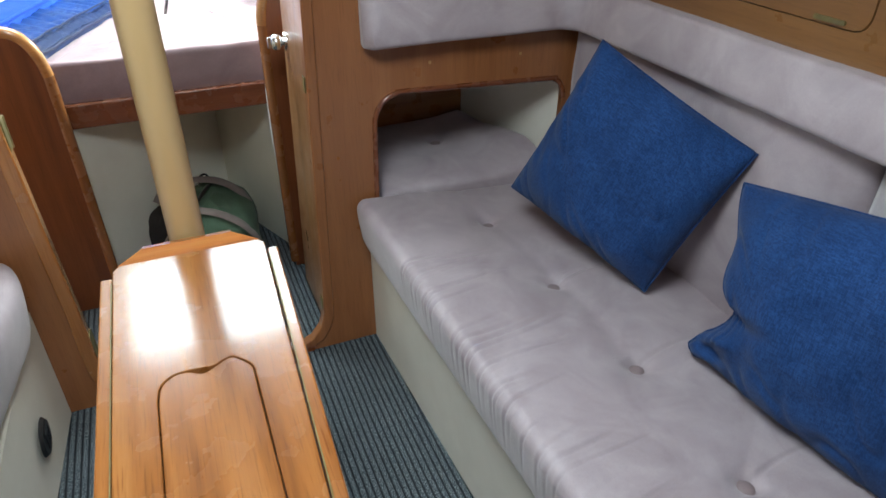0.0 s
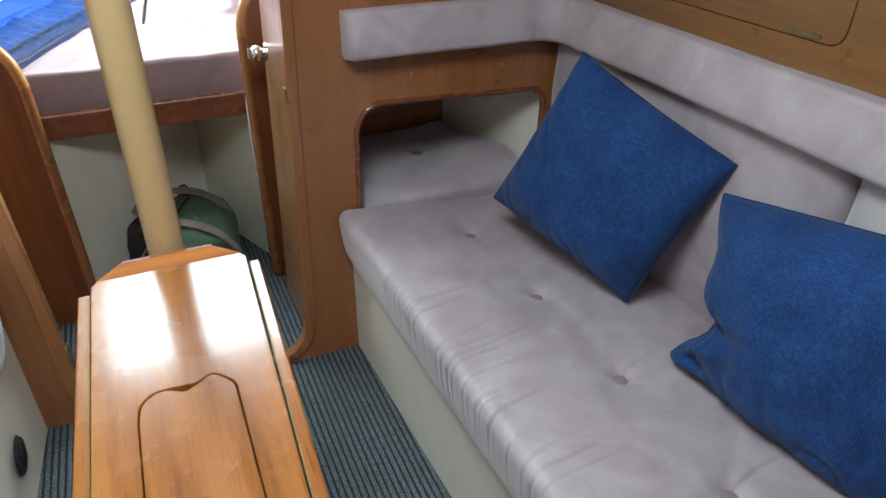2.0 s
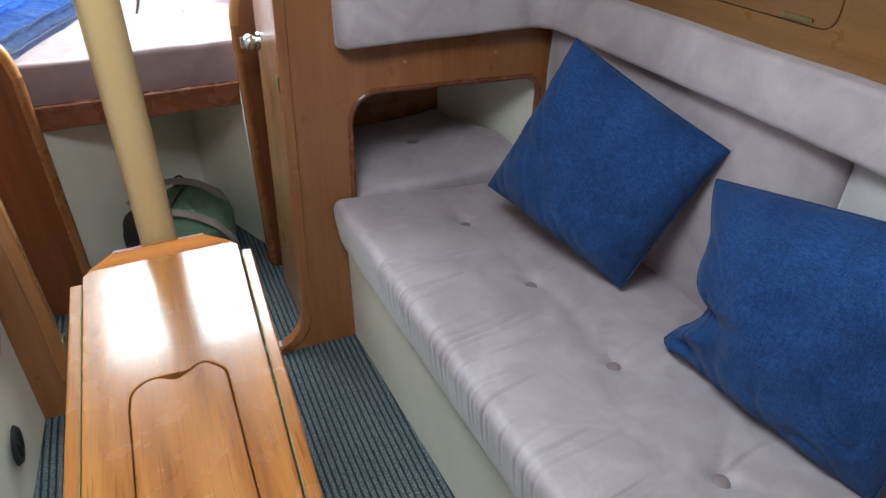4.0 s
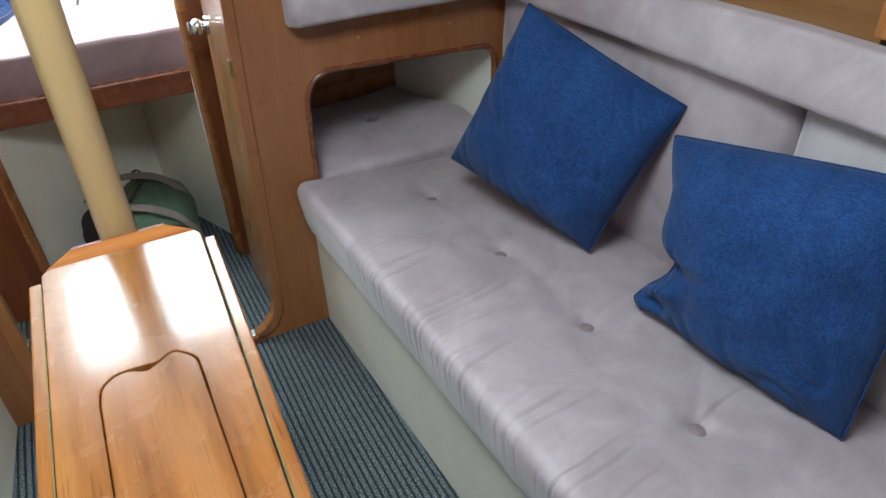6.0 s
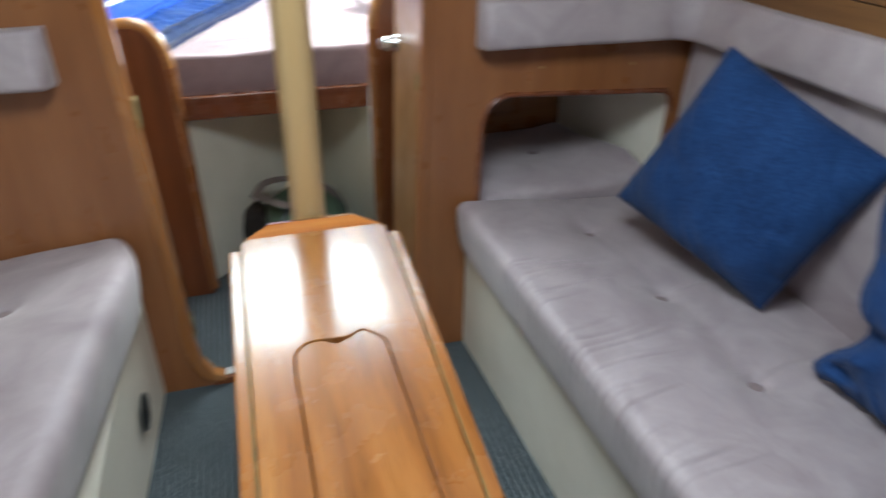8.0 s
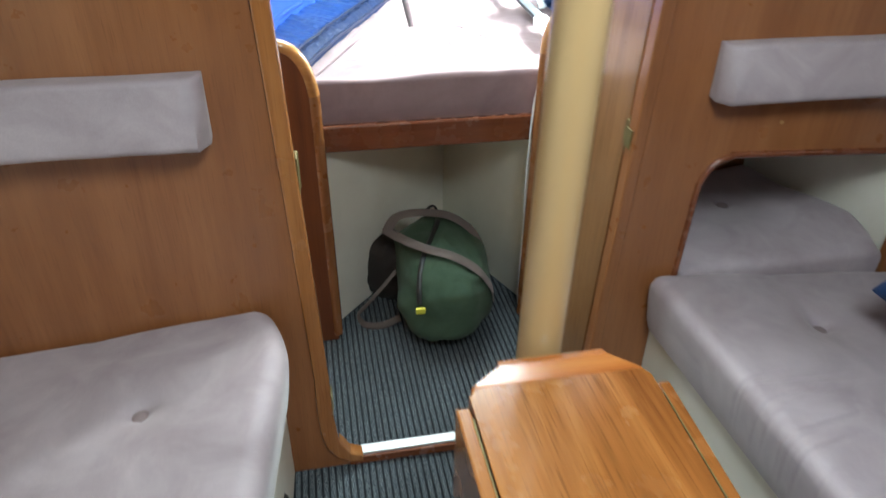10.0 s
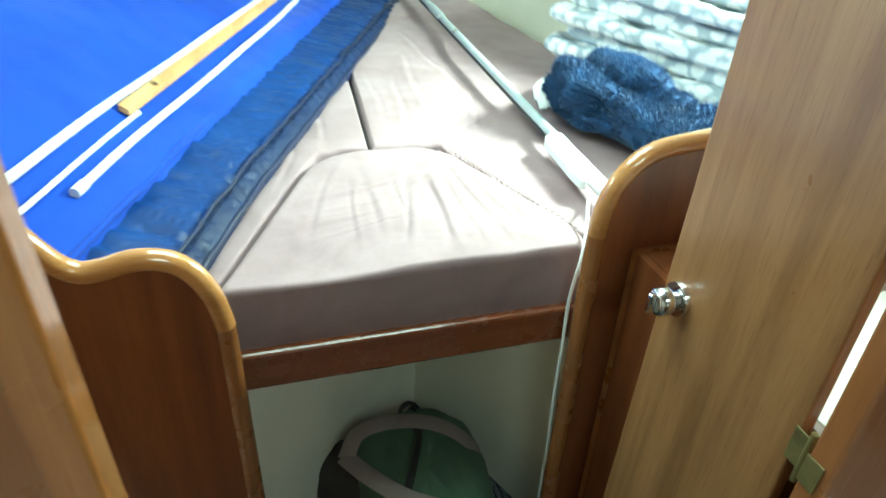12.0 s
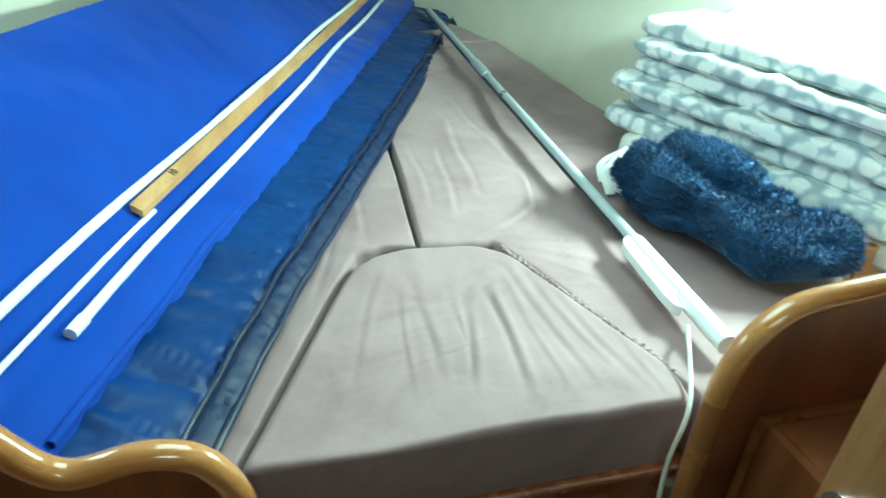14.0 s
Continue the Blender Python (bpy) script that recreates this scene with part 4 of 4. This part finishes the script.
BERTH_FOLDS = [(0.08, 2.70, 0.06, 2.50, 0.003, 0.007), (-0.02, 2.60, -0.05, 2.38, 0.003, 0.007), (0.18, 2.60, 0.17, 2.34, 0.003, 0.007), (-0.2, 2.36, 0.05, 2.44, 0.0025, 0.006), (-0.14, 2.47, 0.06, 2.52, 0.0025, 0.006), (0.23, 2.62, 0.25, 2.40, 0.003, 0.007), (0.31, 2.45, 0.31, 2.32, 0.003, 0.006),
               (0.155, 2.72, 0.12, 2.36, 0.008, 0.011), (0.12, 2.66, 0.05, 2.40, 0.005, 0.010), (0.02, 2.72, 0.0, 2.42, 0.004, 0.012), (-0.12, 2.52, 0.10, 2.60, 0.004, 0.009),
               (0.20, 2.66, 0.215, 2.36, 0.004, 0.010), (-0.16, 2.42, -0.02, 2.46, 0.0035, 0.008), (0.26, 2.55, 0.28, 2.36, 0.003, 0.009), (-0.05, 2.66, -0.12, 2.44, 0.003, 0.010),
               (0.205, 2.80, 0.36, 2.92, 0.008, 0.010), (0.36, 2.92, 0.40, 3.08, 0.007, 0.010), (0.25, 2.78, 0.42, 2.74, 0.005, 0.008), (0.28, 2.72, 0.44, 2.64, 0.005, 0.008), (0.30, 2.66, 0.42, 2.56, 0.005, 0.008),
               (0.18, 2.95, 0.22, 3.25, 0.006, 0.012), (0.26, 3.05, 0.30, 3.45, 0.006, 0.014), (0.13, 3.0, 0.15, 3.3, 0.004, 0.010), (0.40, 3.2, 0.36, 3.7, 0.005, 0.015),
               (-0.12, 2.80, -0.10, 2.98, 0.006, 0.010), (-0.05, 2.82, -0.03, 3.05, 0.005, 0.010), (-0.16, 2.66, -0.13, 2.78, 0.005, 0.009)]


def berth_relief(x, y):
    h = rumple(x, y, 0.20, 0.010, 2.0) + rumple(x, y, 0.06, 0.0018, 5.0)
    for x0, y0, x1, y1, depth, w in BERTH_FOLDS:
        dx, dy = x1 - x0, y1 - y0
        length = math.hypot(dx, dy)
        u = ((x - x0) * dx + (y - y0) * dy) / length
        v = (-(x - x0) * dy + (y - y0) * dx) / length + 0.003 * math.sin(u * 18)
        if -0.08 < u < length + 0.08 and abs(v) < 0.06:
            fade = min(1.0, (u + 0.08) / 0.1, (length + 0.08 - u) / 0.1)
            h += fade * depth * 0.45 * (0.9 * gauss(v - w * 0.8, w * 0.8) - gauss(v + w * 0.3, w * 0.55))
    return h


def berth_cushion(outline, z1, label):
    holder = thing("berth_cushion", label, "berth cushion", (outline[0][0], outline[0][1], 0.645), "cushions of the forepeak berth")
    part("cover", slab(outline, 0.647, z1, 0.016, 60, berth_relief, rise, 0.014), BERTH, holder, sharp=60)


berth_cushion(rounded([(-0.295, 2.262), (0.350, 2.262), (0.362, 2.33), (0.208, 2.764), (-0.06, 2.780)], [0.02, 0.02, 0.03, 0.09, 0.13]), 0.795, "mauve velour infill cushion with soft wrinkles")
berth_cushion([(-1.02, 2.262), (-0.302, 2.262), (-0.068, 2.782), (-0.01, 2.798), (0.054, 2.790), (0.098, 3.33), (0.165, 4.1), (-0.05, 4.15), (-0.55, 3.1)], 0.785, "mauve velour berth cushion partly under blue canvas")
berth_cushion([(0.369, 2.262), (0.84, 2.262), (0.86, 2.53), (0.955, 2.56), (0.93, 3.0), (0.82, 3.7), (0.75, 4.36), (0.19, 4.26), (0.108, 3.33), (0.062, 2.790), (0.212, 2.772), (0.266, 2.62)], 0.788, "mauve velour berth cushion on the starboard side")
berth_cushion([(0.19, 4.275), (0.745, 4.375), (0.55, 4.95), (0.22, 5.15), (0.02, 4.6), (0.10, 4.26)], 0.785, "mauve velour cushion in the bow")

# puckered seam where the infill meets the starboard cushion
pucker = [Vector((0.218, 2.748, 0.788)).lerp(Vector((0.365, 2.325, 0.786)), k / 90) for k in range(91)]
seam = thing("seam_cord", "puckered mauve seam between two berth cushions", "seam", pucker[0])
part("cord", tube([p + Vector((0.004 * math.sin(k * 1.9), 0.0, 0.0035 * math.sin(k * 2.3 + 1))) for k, p in enumerate(pucker)], 0.0052, 7), BERTH, seam)
# Black block in place of the deep shade at the berth's side.
structure("wall_berth_dark_gap", box(0.868, 1.12, 2.24, 2.535, 0.646, 0.715), BLACK, "solid black block standing in for the shade beside the berth", "locker")
structure("trim_berth_gap", box(0.90, 1.16, 2.537, 2.562, 0.70, 0.845, 0.004), CAP, "varnished timber edge beside the dark gap", "trim")

# direction of the gear stowed along the port side
ALONG, OUT = Vector((0.335, 0.942, 0.0)), Vector((-0.942, 0.335, 0.0))
START = Vector((-0.484, 2.445, 0.0))


def gear(t, s, z):
    p = START + ALONG * t + OUT * s
    return Vector((p.x, p.y, z))


def spread(s, t):
    """The sail bag grows wider towards the bow."""
    return s - 0.06 * max(0.0, t - 0.2) * min(1.0, max(0.0, (0.03 - s) / 0.2))


def draped(s0, s1, height, t1, name, material, thick, holder, relief, sharp=60):
    """Cloth lying along the gear direction: a shaped sheet with thickness."""
    bm = bmesh.new()
    ns, nt = 44, 300
    tops, lows = [], []
    for j in range(nt + 1):
        a, b = [], []
        for i in range(ns + 1):
            s = s0 + (s1 - s0) * i / ns
            first = (-0.215 - 0.335 * s) / 0.942
            t = first + (t1 - first) * j / nt
            z = height(s, t) + relief(s, t)
            wide = spread(s, t)
            a.append(bm.verts.new(gear(t, wide + rumple(t, 0, 0.12, 0.008, 3.0) * (1 if i == 0 else 0), z)))
            b.append(bm.verts.new(gear(t, wide, max(z - thick, 0.70))))
        tops.append(a)
        lows.append(b)
    for g in (tops, lows):
        for j in range(nt):
            for i in range(ns):
                bm.faces.new((g[j][i], g[j + 1][i], g[j + 1][i + 1], g[j][i + 1]))
    for j in range(nt):
        for i in (0, ns):
            bm.faces.new((tops[j][i], lows[j][i], lows[j + 1][i], tops[j + 1][i]))
    for i in range(ns):
        for j in (0, nt):
            bm.faces.new((tops[j][i], tops[j][i + 1], lows[j][i + 1], lows[j][i]))
    return part(name, bm, material, holder, sharp=sharp)


navy = thing("navy_sail_bag", "crumpled navy nylon sail bag with black piping on the berth", "sail bag", gear(0.6, -0.1, 0.79))


def navy_height(s, t):
    k = s + 0.212
    return 0.797 + 0.034 * min(1.0, max(0.0, k / 0.03)) ** 0.7 + 0.14 * max(0.0, k - 0.03) - 0.006 * gauss(k - 0.04, 0.012)


def navy_relief(s, t):
    fade = min(1.0, max(0.0, (-0.045 - s) / 0.05))
    gather = gauss(s + 0.055, 0.055) * (rumple(s * 0.10, t, 0.026, 0.007, 4.0) + rumple(s * 0.16, t, 0.05, 0.006, 9.0))
    return gather + fade * (rumple(s, t, 0.12, 0.006, 2.0) - crease(s, t, 0.26, 0.034, 0.14, 14, 0.006, 2.2) - crease(s, t, 0.15, 0.020, 0.11, -14, 0.0035, 5.2))


draped(-0.166, 0.03, navy_height, 2.7, "cloth", NAVY, 0.03, navy, navy_relief)
draped(-0.205, -0.1665, navy_height, 2.7, "side_band", BAND, 0.03, navy, lambda s, t: navy_relief(s, t) + rumple(s * 0.6, t, 0.09, 0.004, 7.0))
for s, z in ((-0.207, 0.803), (-0.177, 0.835)):
    part("piping", tube([gear(t, spread(s, t) + rumple(t, 0, 0.12, 0.008, 3.0), z + rumple(t, s, 0.1, 0.005)) for t in [-0.15 + 0.04 * k for k in range(70)]], 0.006 if s < -0.2 else 0.0035, 8), PIPING, navy)

royal = thing("royal_blue_canvas_roll", "royal blue canvas roll stowed along the hull side", "canvas roll", gear(0.6, 0.2, 0.79))


def royal_height(s, t):
    k = (s + 0.055) / 0.6
    if k < 0.1:
        return 0.862 + 0.035 * math.sqrt(max(0.0, k / 0.1))
    return 0.897 + 0.40 * (k - 0.1) ** 1.05 + 0.03 * math.sin(min(1.0, (k - 0.1) / 0.9) * math.pi)


draped(-0.055, 0.35, royal_height, 2.75, "cloth", ROYAL, 0.10, royal, lambda s, t: rumple(s, t, 0.25, 0.012, 8.0) + rumple(s, t, 0.07, 0.003, 1.0))


part("hem", tube([gear(t, -0.054, 0.866 + rumple(t, 0, 0.2, 0.006, 2.0)) for t in [-0.16 + 0.05 * k for k in range(57)]], 0.006, 8), ROYAL, royal, "rolled blue hem")


def laid_pole(name, label, category, s, t0, t1, r, lift, material, end=None):
    holder = thing(name, label, category, gear((t0 + t1) / 2, s, royal_height(s, 0)))
    line = [gear(t, s + 0.004 * math.sin(t * 5), royal_height(s, t) + lift + 0.002 * math.sin(t * 9)) for t in [t0 + (t1 - t0) * k / 24 for k in range(25)]]
    part("shaft", tube(line, r, 12), material, holder)
    if end:
        d = (line[1] - line[0]).normalized()
        part("end_cap", tube([line[0] - d * 0.014, line[0] - d * 0.004, line[0] + d * 0.02], r * 1.25, 12), end, holder)


laid_pole("sail_batten", "white sail batten lying on blue canvas", "batten", 0.0, 0.0, 2.6, 0.0075, 0.007, TUBE, ROPE)
laid_pole("sail_batten", "white rope-bound batten lying on blue canvas", "batten", 0.063, -0.18, 2.6, 0.0078, 0.008, ROPE, ROPE)
laid_pole("cord", "thin white cord along the canvas roll", "cord", 0.028, -0.20, 0.30, 0.0045, 0.006, ROPE)
stick = thing("wooden_batten", "pale wooden batten lying on blue canvas", "batten", gear(1.2, 0.045, 0.93))
plank = [gear(t, 0.040, royal_height(0.040, t) + 0.016) for t in [0.26 + 0.08 * k for k in range(29)]]
bm = bmesh.new()
rings = []
for p in plank:
    rings.append([bm.verts.new(p + OUT * a + Vector((0, 0, b + a * 0.55))) for a, b in ((-0.0095, -0.006), (0.0095, -0.006), (0.0095, 0.006), (-0.0095, 0.006))])
for a, b in zip(rings, rings[1:]):
    for k in range(4):
        bm.faces.new((a[k], a[(k + 1) % 4], b[(k + 1) % 4], b[k]))
bm.faces.new(rings[0])
bm.faces.new(rings[-1])
bevel(bm, 0.002)
part("plank", bm, STICK, stick)
text = bpy.data.curves.new("number", "FONT")
text.body, text.size, text.extrude, text.align_x, text.align_y = "10", 0.020, 0.0004, "CENTER", "CENTER"
text.materials.append(BROWN)
number = new("number", text)
spot = gear(0.40, 0.040, royal_height(0.040, 0.4) + 0.0235)
face_up = (Vector((0, 0, 1)) - OUT * 0.48).normalized()
m = Matrix((ALONG, face_up.cross(ALONG), face_up)).transposed().to_4x4()
m.translation = spot
number.parent = stick
number.matrix_parent_inverse = stick.matrix_basis.inverted()
number.matrix_basis = m
tagged(number, "dark stamped number")

# boathook
hook = thing("boathook", "white and dark boathook lying on the berth", "boathook", (0.45, 3.2, 0.80))
h0, h1 = Vector((0.452, 2.36, 0.822)), Vector((0.555, 4.75, 0.872))
hd = (h1 - h0).normalized()
part("shaft", tube([h0.lerp(h1, 0.12 + 0.88 * k / 12) for k in range(13)], 0.0125, 14), SHAFT, hook, "pale grey alloy shaft")
part("sleeve", tube([h0.lerp(h1, 0.58), h0.lerp(h1, 0.585), h0.lerp(h1, 0.64), h0.lerp(h1, 0.645)], 0.0165, 14), SHAFT, hook)
part("ferrule", tube([h0.lerp(h1, 0.49), h0.lerp(h1, 0.50)], 0.0145, 14), CHROME, hook, "bright ferrule")
# Dark strip low along the shaft, with its shadow given as colour.
part("shadow_strip", tube([h0.lerp(h1, 0.12 + 0.88 * k / 12) + Vector((-0.0105, 0, -0.006)) for k in range(13)], 0.006, 8), SHAFT_SHADOW, hook, "dark line along the shaft with its shadow drawn in")
head = part("head", tube([h0 - hd * 0.02, h0, h0.lerp(h1, 0.05), h0.lerp(h1, 0.125)], 0.0175, 14), TUBE, hook, "white plastic head")
side = Vector((-hd.y, hd.x, 0)).normalized()
jaw = prism([rounded([(0.315, 0.010), (0.300, 0.030), (0.275, 0.038), (0.125, 0.042), (0.082, 0.040), (0.070, 0.028), (0.105, 0.024), (0.120, 0.010)], [0, 0.006, 0.006, 0, 0.008, 0.008, 0.006, 0])], -0.010, 0.010, UP, 0.003)
jaw.transform(Matrix(((hd.x, side.x, 0, h0.x), (hd.y, side.y, 0, h0.y), (hd.z, 0, 1, h0.z), (0, 0, 0, 1))))
part("jaw", jaw, TUBE, head, "flat white jaw with a notch")

cable = thing("white_cable", "thin white cable hanging down the berth panel", "cable", (0.31, 2.2, 0.0))
line = smooth_line([(0.420, 2.40, 0.818), (0.392, 2.36, 0.826), (0.366, 2.31, 0.815), (0.330, 2.248, 0.79), (0.313, 2.238, 0.70), (0.305, 2.222, 0.60), (0.304, 2.219, 0.48), (0.307, 2.214, 0.34), (0.306, 2.212, 0.18), (0.310, 2.21, 0.04), (0.33, 2.23, 0.006)], 8)
part("lead", tube(line, 0.0034, 8), TUBE, cable)


# plush blanket: a rolled, lumpy body with a deep pile
def plush():
    holder = thing("plush_blanket", "rolled petrol-blue plush blanket on the berth", "blanket", (0.65, 2.7, 0.79))
    bm = bmesh.new()
    bmesh.ops.create_icosphere(bm, subdivisions=5, radius=1.0)
    turn = Matrix.Rotation(radians(17), 3, "Z")
    for v in bm.verts:
        p = v.co.copy()
        p = Vector([math.copysign(abs(c) ** 0.75, c) for c in p])
        q = turn @ Vector((p.x * 0.125, p.y * 0.27, p.z * 0.070))
        w = noise.noise(q * 9) * 0.034 + noise.noise(q * 23) * 0.016
        fold = (0.15 * gauss(math.hypot((p.x + 0.10) * 1.3, (p.y - 0.25) * 0.8), 0.26) + 0.09 * gauss(p.y + 0.30 + 0.4 * p.x, 0.10)) if p.z > 0 else 0
        rim = 0.028 * gauss(math.hypot(p.x * 0.75 + 0.12, (p.y - 0.22) * 1.3) - 0.55, 0.16) if p.z > 0 else 0
        v.co = q + v.co.normalized() * (w - fold + rim) + Vector((0.692, 2.715, 0.862))
        v.co.z = max(v.co.z, 0.792)
    bmesh.ops.recalc_face_normals(bm, faces=bm.faces)
    bm.faces.ensure_lookup_table()
    rng = random.Random(4)
    verts, faces = [], []
    areas = [f.calc_area() for f in bm.faces]
    for face in rng.choices(bm.faces, areas, k=70000):
        n = face.normal
        if n.z < -0.2:
            continue
        ws = [rng.random() for _ in face.verts]
        c = sum((w * v.co for w, v in zip(ws, face.verts)), Vector()) / sum(ws)
        side = n.orthogonal().normalized()
        side.rotate(Matrix.Rotation(rng.random() * 6.28, 3, n))
        lean = Vector((rng.gauss(0, 0.5), rng.gauss(0, 0.5), rng.gauss(-0.1, 0.3)))
        tip = c + (n + lean * 0.8).normalized() * rng.uniform(0.008, 0.018)
        k = len(verts)
        verts += [c + side * 0.0008, c - side * 0.0008, tip]
        faces.append((k, k + 1, k + 2))
    part("body", bm, FLUFF, holder, sharp=80)
    me = bpy.data.meshes.new("fur")
    me.from_pydata(verts, [], faces)
    me.materials.append(FLUFF)
    hair = new("fur", me)
    hair.parent = holder
    hair.matrix_parent_inverse = holder.matrix_basis.inverted()
    hair["kind"] = "stuff"
    hair["label"] = "deep soft pile"


plush()


# folded quilts, stacked
def folded(cx, cy, wx, wy, z0, z1, turn, material, label, seed):
    holder = thing("folded_quilt", label, "quilt", (cx, cy, z0), "quilts stacked on the berth")
    rot = Matrix.Rotation(radians(turn), 2)
    layers = 2 if material is QUILT else 1
    for k in range(layers):
        a, b = z0 + (z1 - z0) * k / layers, z0 + (z1 - z0) * (k + 1) / layers
        rnd = random.Random(seed * 7 + k)
        off = (rnd.uniform(-0.03, 0.03), rnd.uniform(-0.03, 0.03))
        pts = rounded([(-wx, -wy), (wx, -wy), (wx, wy), (-wx, wy)], [0.05] * 4)
        pts = [tuple(rot @ Vector((x + rnd.uniform(-0.004, 0.004) + off[0], y + rnd.uniform(-0.004, 0.004) + off[1])) + Vector((cx, cy))) for x, y in pts]
        part("fold", slab(pts, a + 0.001, b, (b - a) * 0.48, 20, lambda x, y: rumple(x, y, 0.10, 0.026, seed + k) + rumple(x, y, 0.035, 0.008, seed)), material, holder, sharp=70)


folded(1.02, 2.89, 0.19, 0.42, 0.792, 0.850, 20, SHEET, "folded white sheet at the bottom of the stack", 1)
folded(1.03, 2.95, 0.20, 0.42, 0.853, 0.945, 17, QUILT, "folded white quilt with grey spots", 2)
folded(1.04, 2.97, 0.20, 0.41, 0.948, 1.04, 19, QUILT, "folded white quilt with grey spots, on another", 3)
folded(1.05, 2.99, 0.19, 0.40, 1.043, 1.13, 15, QUILT, "folded white quilt with grey spots, on top of the stack", 4)
for k, (a, b, c) in enumerate((((0.66, 3.05, 0.84), (0.58, 3.00, 0.815), (0.555, 2.93, 0.800)), ((0.67, 3.08, 0.85), (0.60, 3.07, 0.82), (0.57, 3.00, 0.802)), ((0.66, 3.06, 0.86), (0.565, 2.99, 0.818), (0.60, 2.90, 0.804)))):
    tape = thing("quilt_tape", "white cloth tie hanging from the quilts", "tie", c)
    part("ribbon", tube(smooth_line([a, b, c], 8), 0.011, 8, 0.2), SHEET, tape)


# ---- duffel bags on the passage floor ----
def duffel(place, turn, half, label, material, seed):
    holder = thing("duffel_bag", label, "bag", (place[0], place[1], 0))
    bm = bmesh.new()
    bmesh.ops.create_uvsphere(bm, u_segments=56, v_segments=40, radius=1.0)
    rot = Matrix.Rotation(radians(turn), 3, "Z")
    for v in bm.verts:
        p = Vector([math.copysign(abs(c) ** e, c) for c, e in zip(v.co, (0.85, 0.55, 0.8))])
        q = Vector((p.x * half[0], p.y * half[1], p.z * half[2]))
        w = noise.noise(q * 9 + Vector((seed, 0, 0))) * 0.022 + noise.noise(q * 24) * 0.006
        w -= crease(q.x, q.y + q.z, 0.10, 0.035, 0.1, 30, 0.006, seed)
        q += v.co.normalized() * w
        v.co = rot @ q + Vector(place)
        v.co.z = max(0.002, v.co.z)
    part("body", bm, material, holder, sharp=80)
    return holder, rot, Vector(place)


bag, rot, at = duffel((0.066, 2.272, 0.138), -4, (0.146, 0.235, 0.142), "green canvas duffel bag with taupe straps on the floor", GREEN, 1.0)


def on_bag(u, v, w):
    return rot @ Vector((u, v, w)) + at


part("zip", tube(smooth_line([on_bag(-0.015, 0.19, 0.09), on_bag(0.0, 0.10, 0.148), on_bag(-0.03, 0.0, 0.152), on_bag(-0.065, -0.09, 0.138), on_bag(-0.085, -0.17, 0.10), on_bag(-0.088, -0.205, 0.05)], 8), 0.0085, 8, 0.5), BLACK, bag, "black zip")
tag = box(-0.014, 0.014, -0.006, 0.006, -0.009, 0.009, 0.003)
tag.transform(Matrix.Translation(on_bag(-0.085, -0.212, 0.032)))
part("zip_pull", tag, TAG, bag, "yellow zip pull")
part("strap", tube(smooth_line([on_bag(-0.165, 0.06, 0.145), on_bag(-0.125, 0.00, 0.150), on_bag(-0.06, -0.07, 0.155), on_bag(0.02, -0.115, 0.150), on_bag(0.09, -0.135, 0.112), on_bag(0.135, -0.13, 0.045), on_bag(0.148, -0.11, -0.01)], 8), 0.021, 8, 0.16), STRAP, bag, "taupe webbing strap across the bag")
part("strap", tube(smooth_line([on_bag(-0.165, 0.055, 0.142), on_bag(-0.13, 0.10, 0.168), on_bag(-0.05, 0.115, 0.172), on_bag(0.04, 0.10, 0.162), on_bag(0.11, 0.08, 0.115), on_bag(0.145, 0.06, 0.05)], 8), 0.018, 8, 0.16), STRAP, bag, "taupe webbing strap over the top")
part("strap", tube(smooth_line([on_bag(-0.145, -0.03, 0.05), on_bag(-0.19, -0.03, -0.01), on_bag(-0.24, -0.02, -0.08), on_bag(-0.268, -0.02, -0.118), on_bag(-0.245, -0.06, -0.128), on_bag(-0.19, -0.07, -0.125), on_bag(-0.135, -0.05, -0.115)], 8), 0.013, 8, 0.2), STRAP, bag, "taupe webbing strap lying on the floor")
part("handle_loop", tube(smooth_line([on_bag(-0.03, 0.17, 0.11), on_bag(-0.025, 0.175, 0.150), on_bag(0.0, 0.18, 0.155), on_bag(0.012, 0.18, 0.11)], 6), 0.009, 8, 0.4), BLACK, bag, "black grab loop")
brown_bag, _, _ = duffel((-0.105, 2.43, 0.10), 42, (0.07, 0.14, 0.10), "dark brown canvas bag slumped behind the green one", BROWN, 5.0)

# dark case on the open shelf
case = thing("small_case", "small black case lying on the open shelf", "case", (1.2, 0.53, 1.0))
part("body", prism([rounded([(1.12, 0.46), (1.27, 0.46), (1.27, 0.60), (1.12, 0.60)], [0.02] * 4)], 1.001, 1.035, UP, 0.006), BLACK, case)
part("band", prism([rounded([(1.118, 0.458), (1.272, 0.458), (1.272, 0.602), (1.118, 0.602)], [0.02] * 4)], 1.014, 1.019, UP), RED, case, "thin red band")
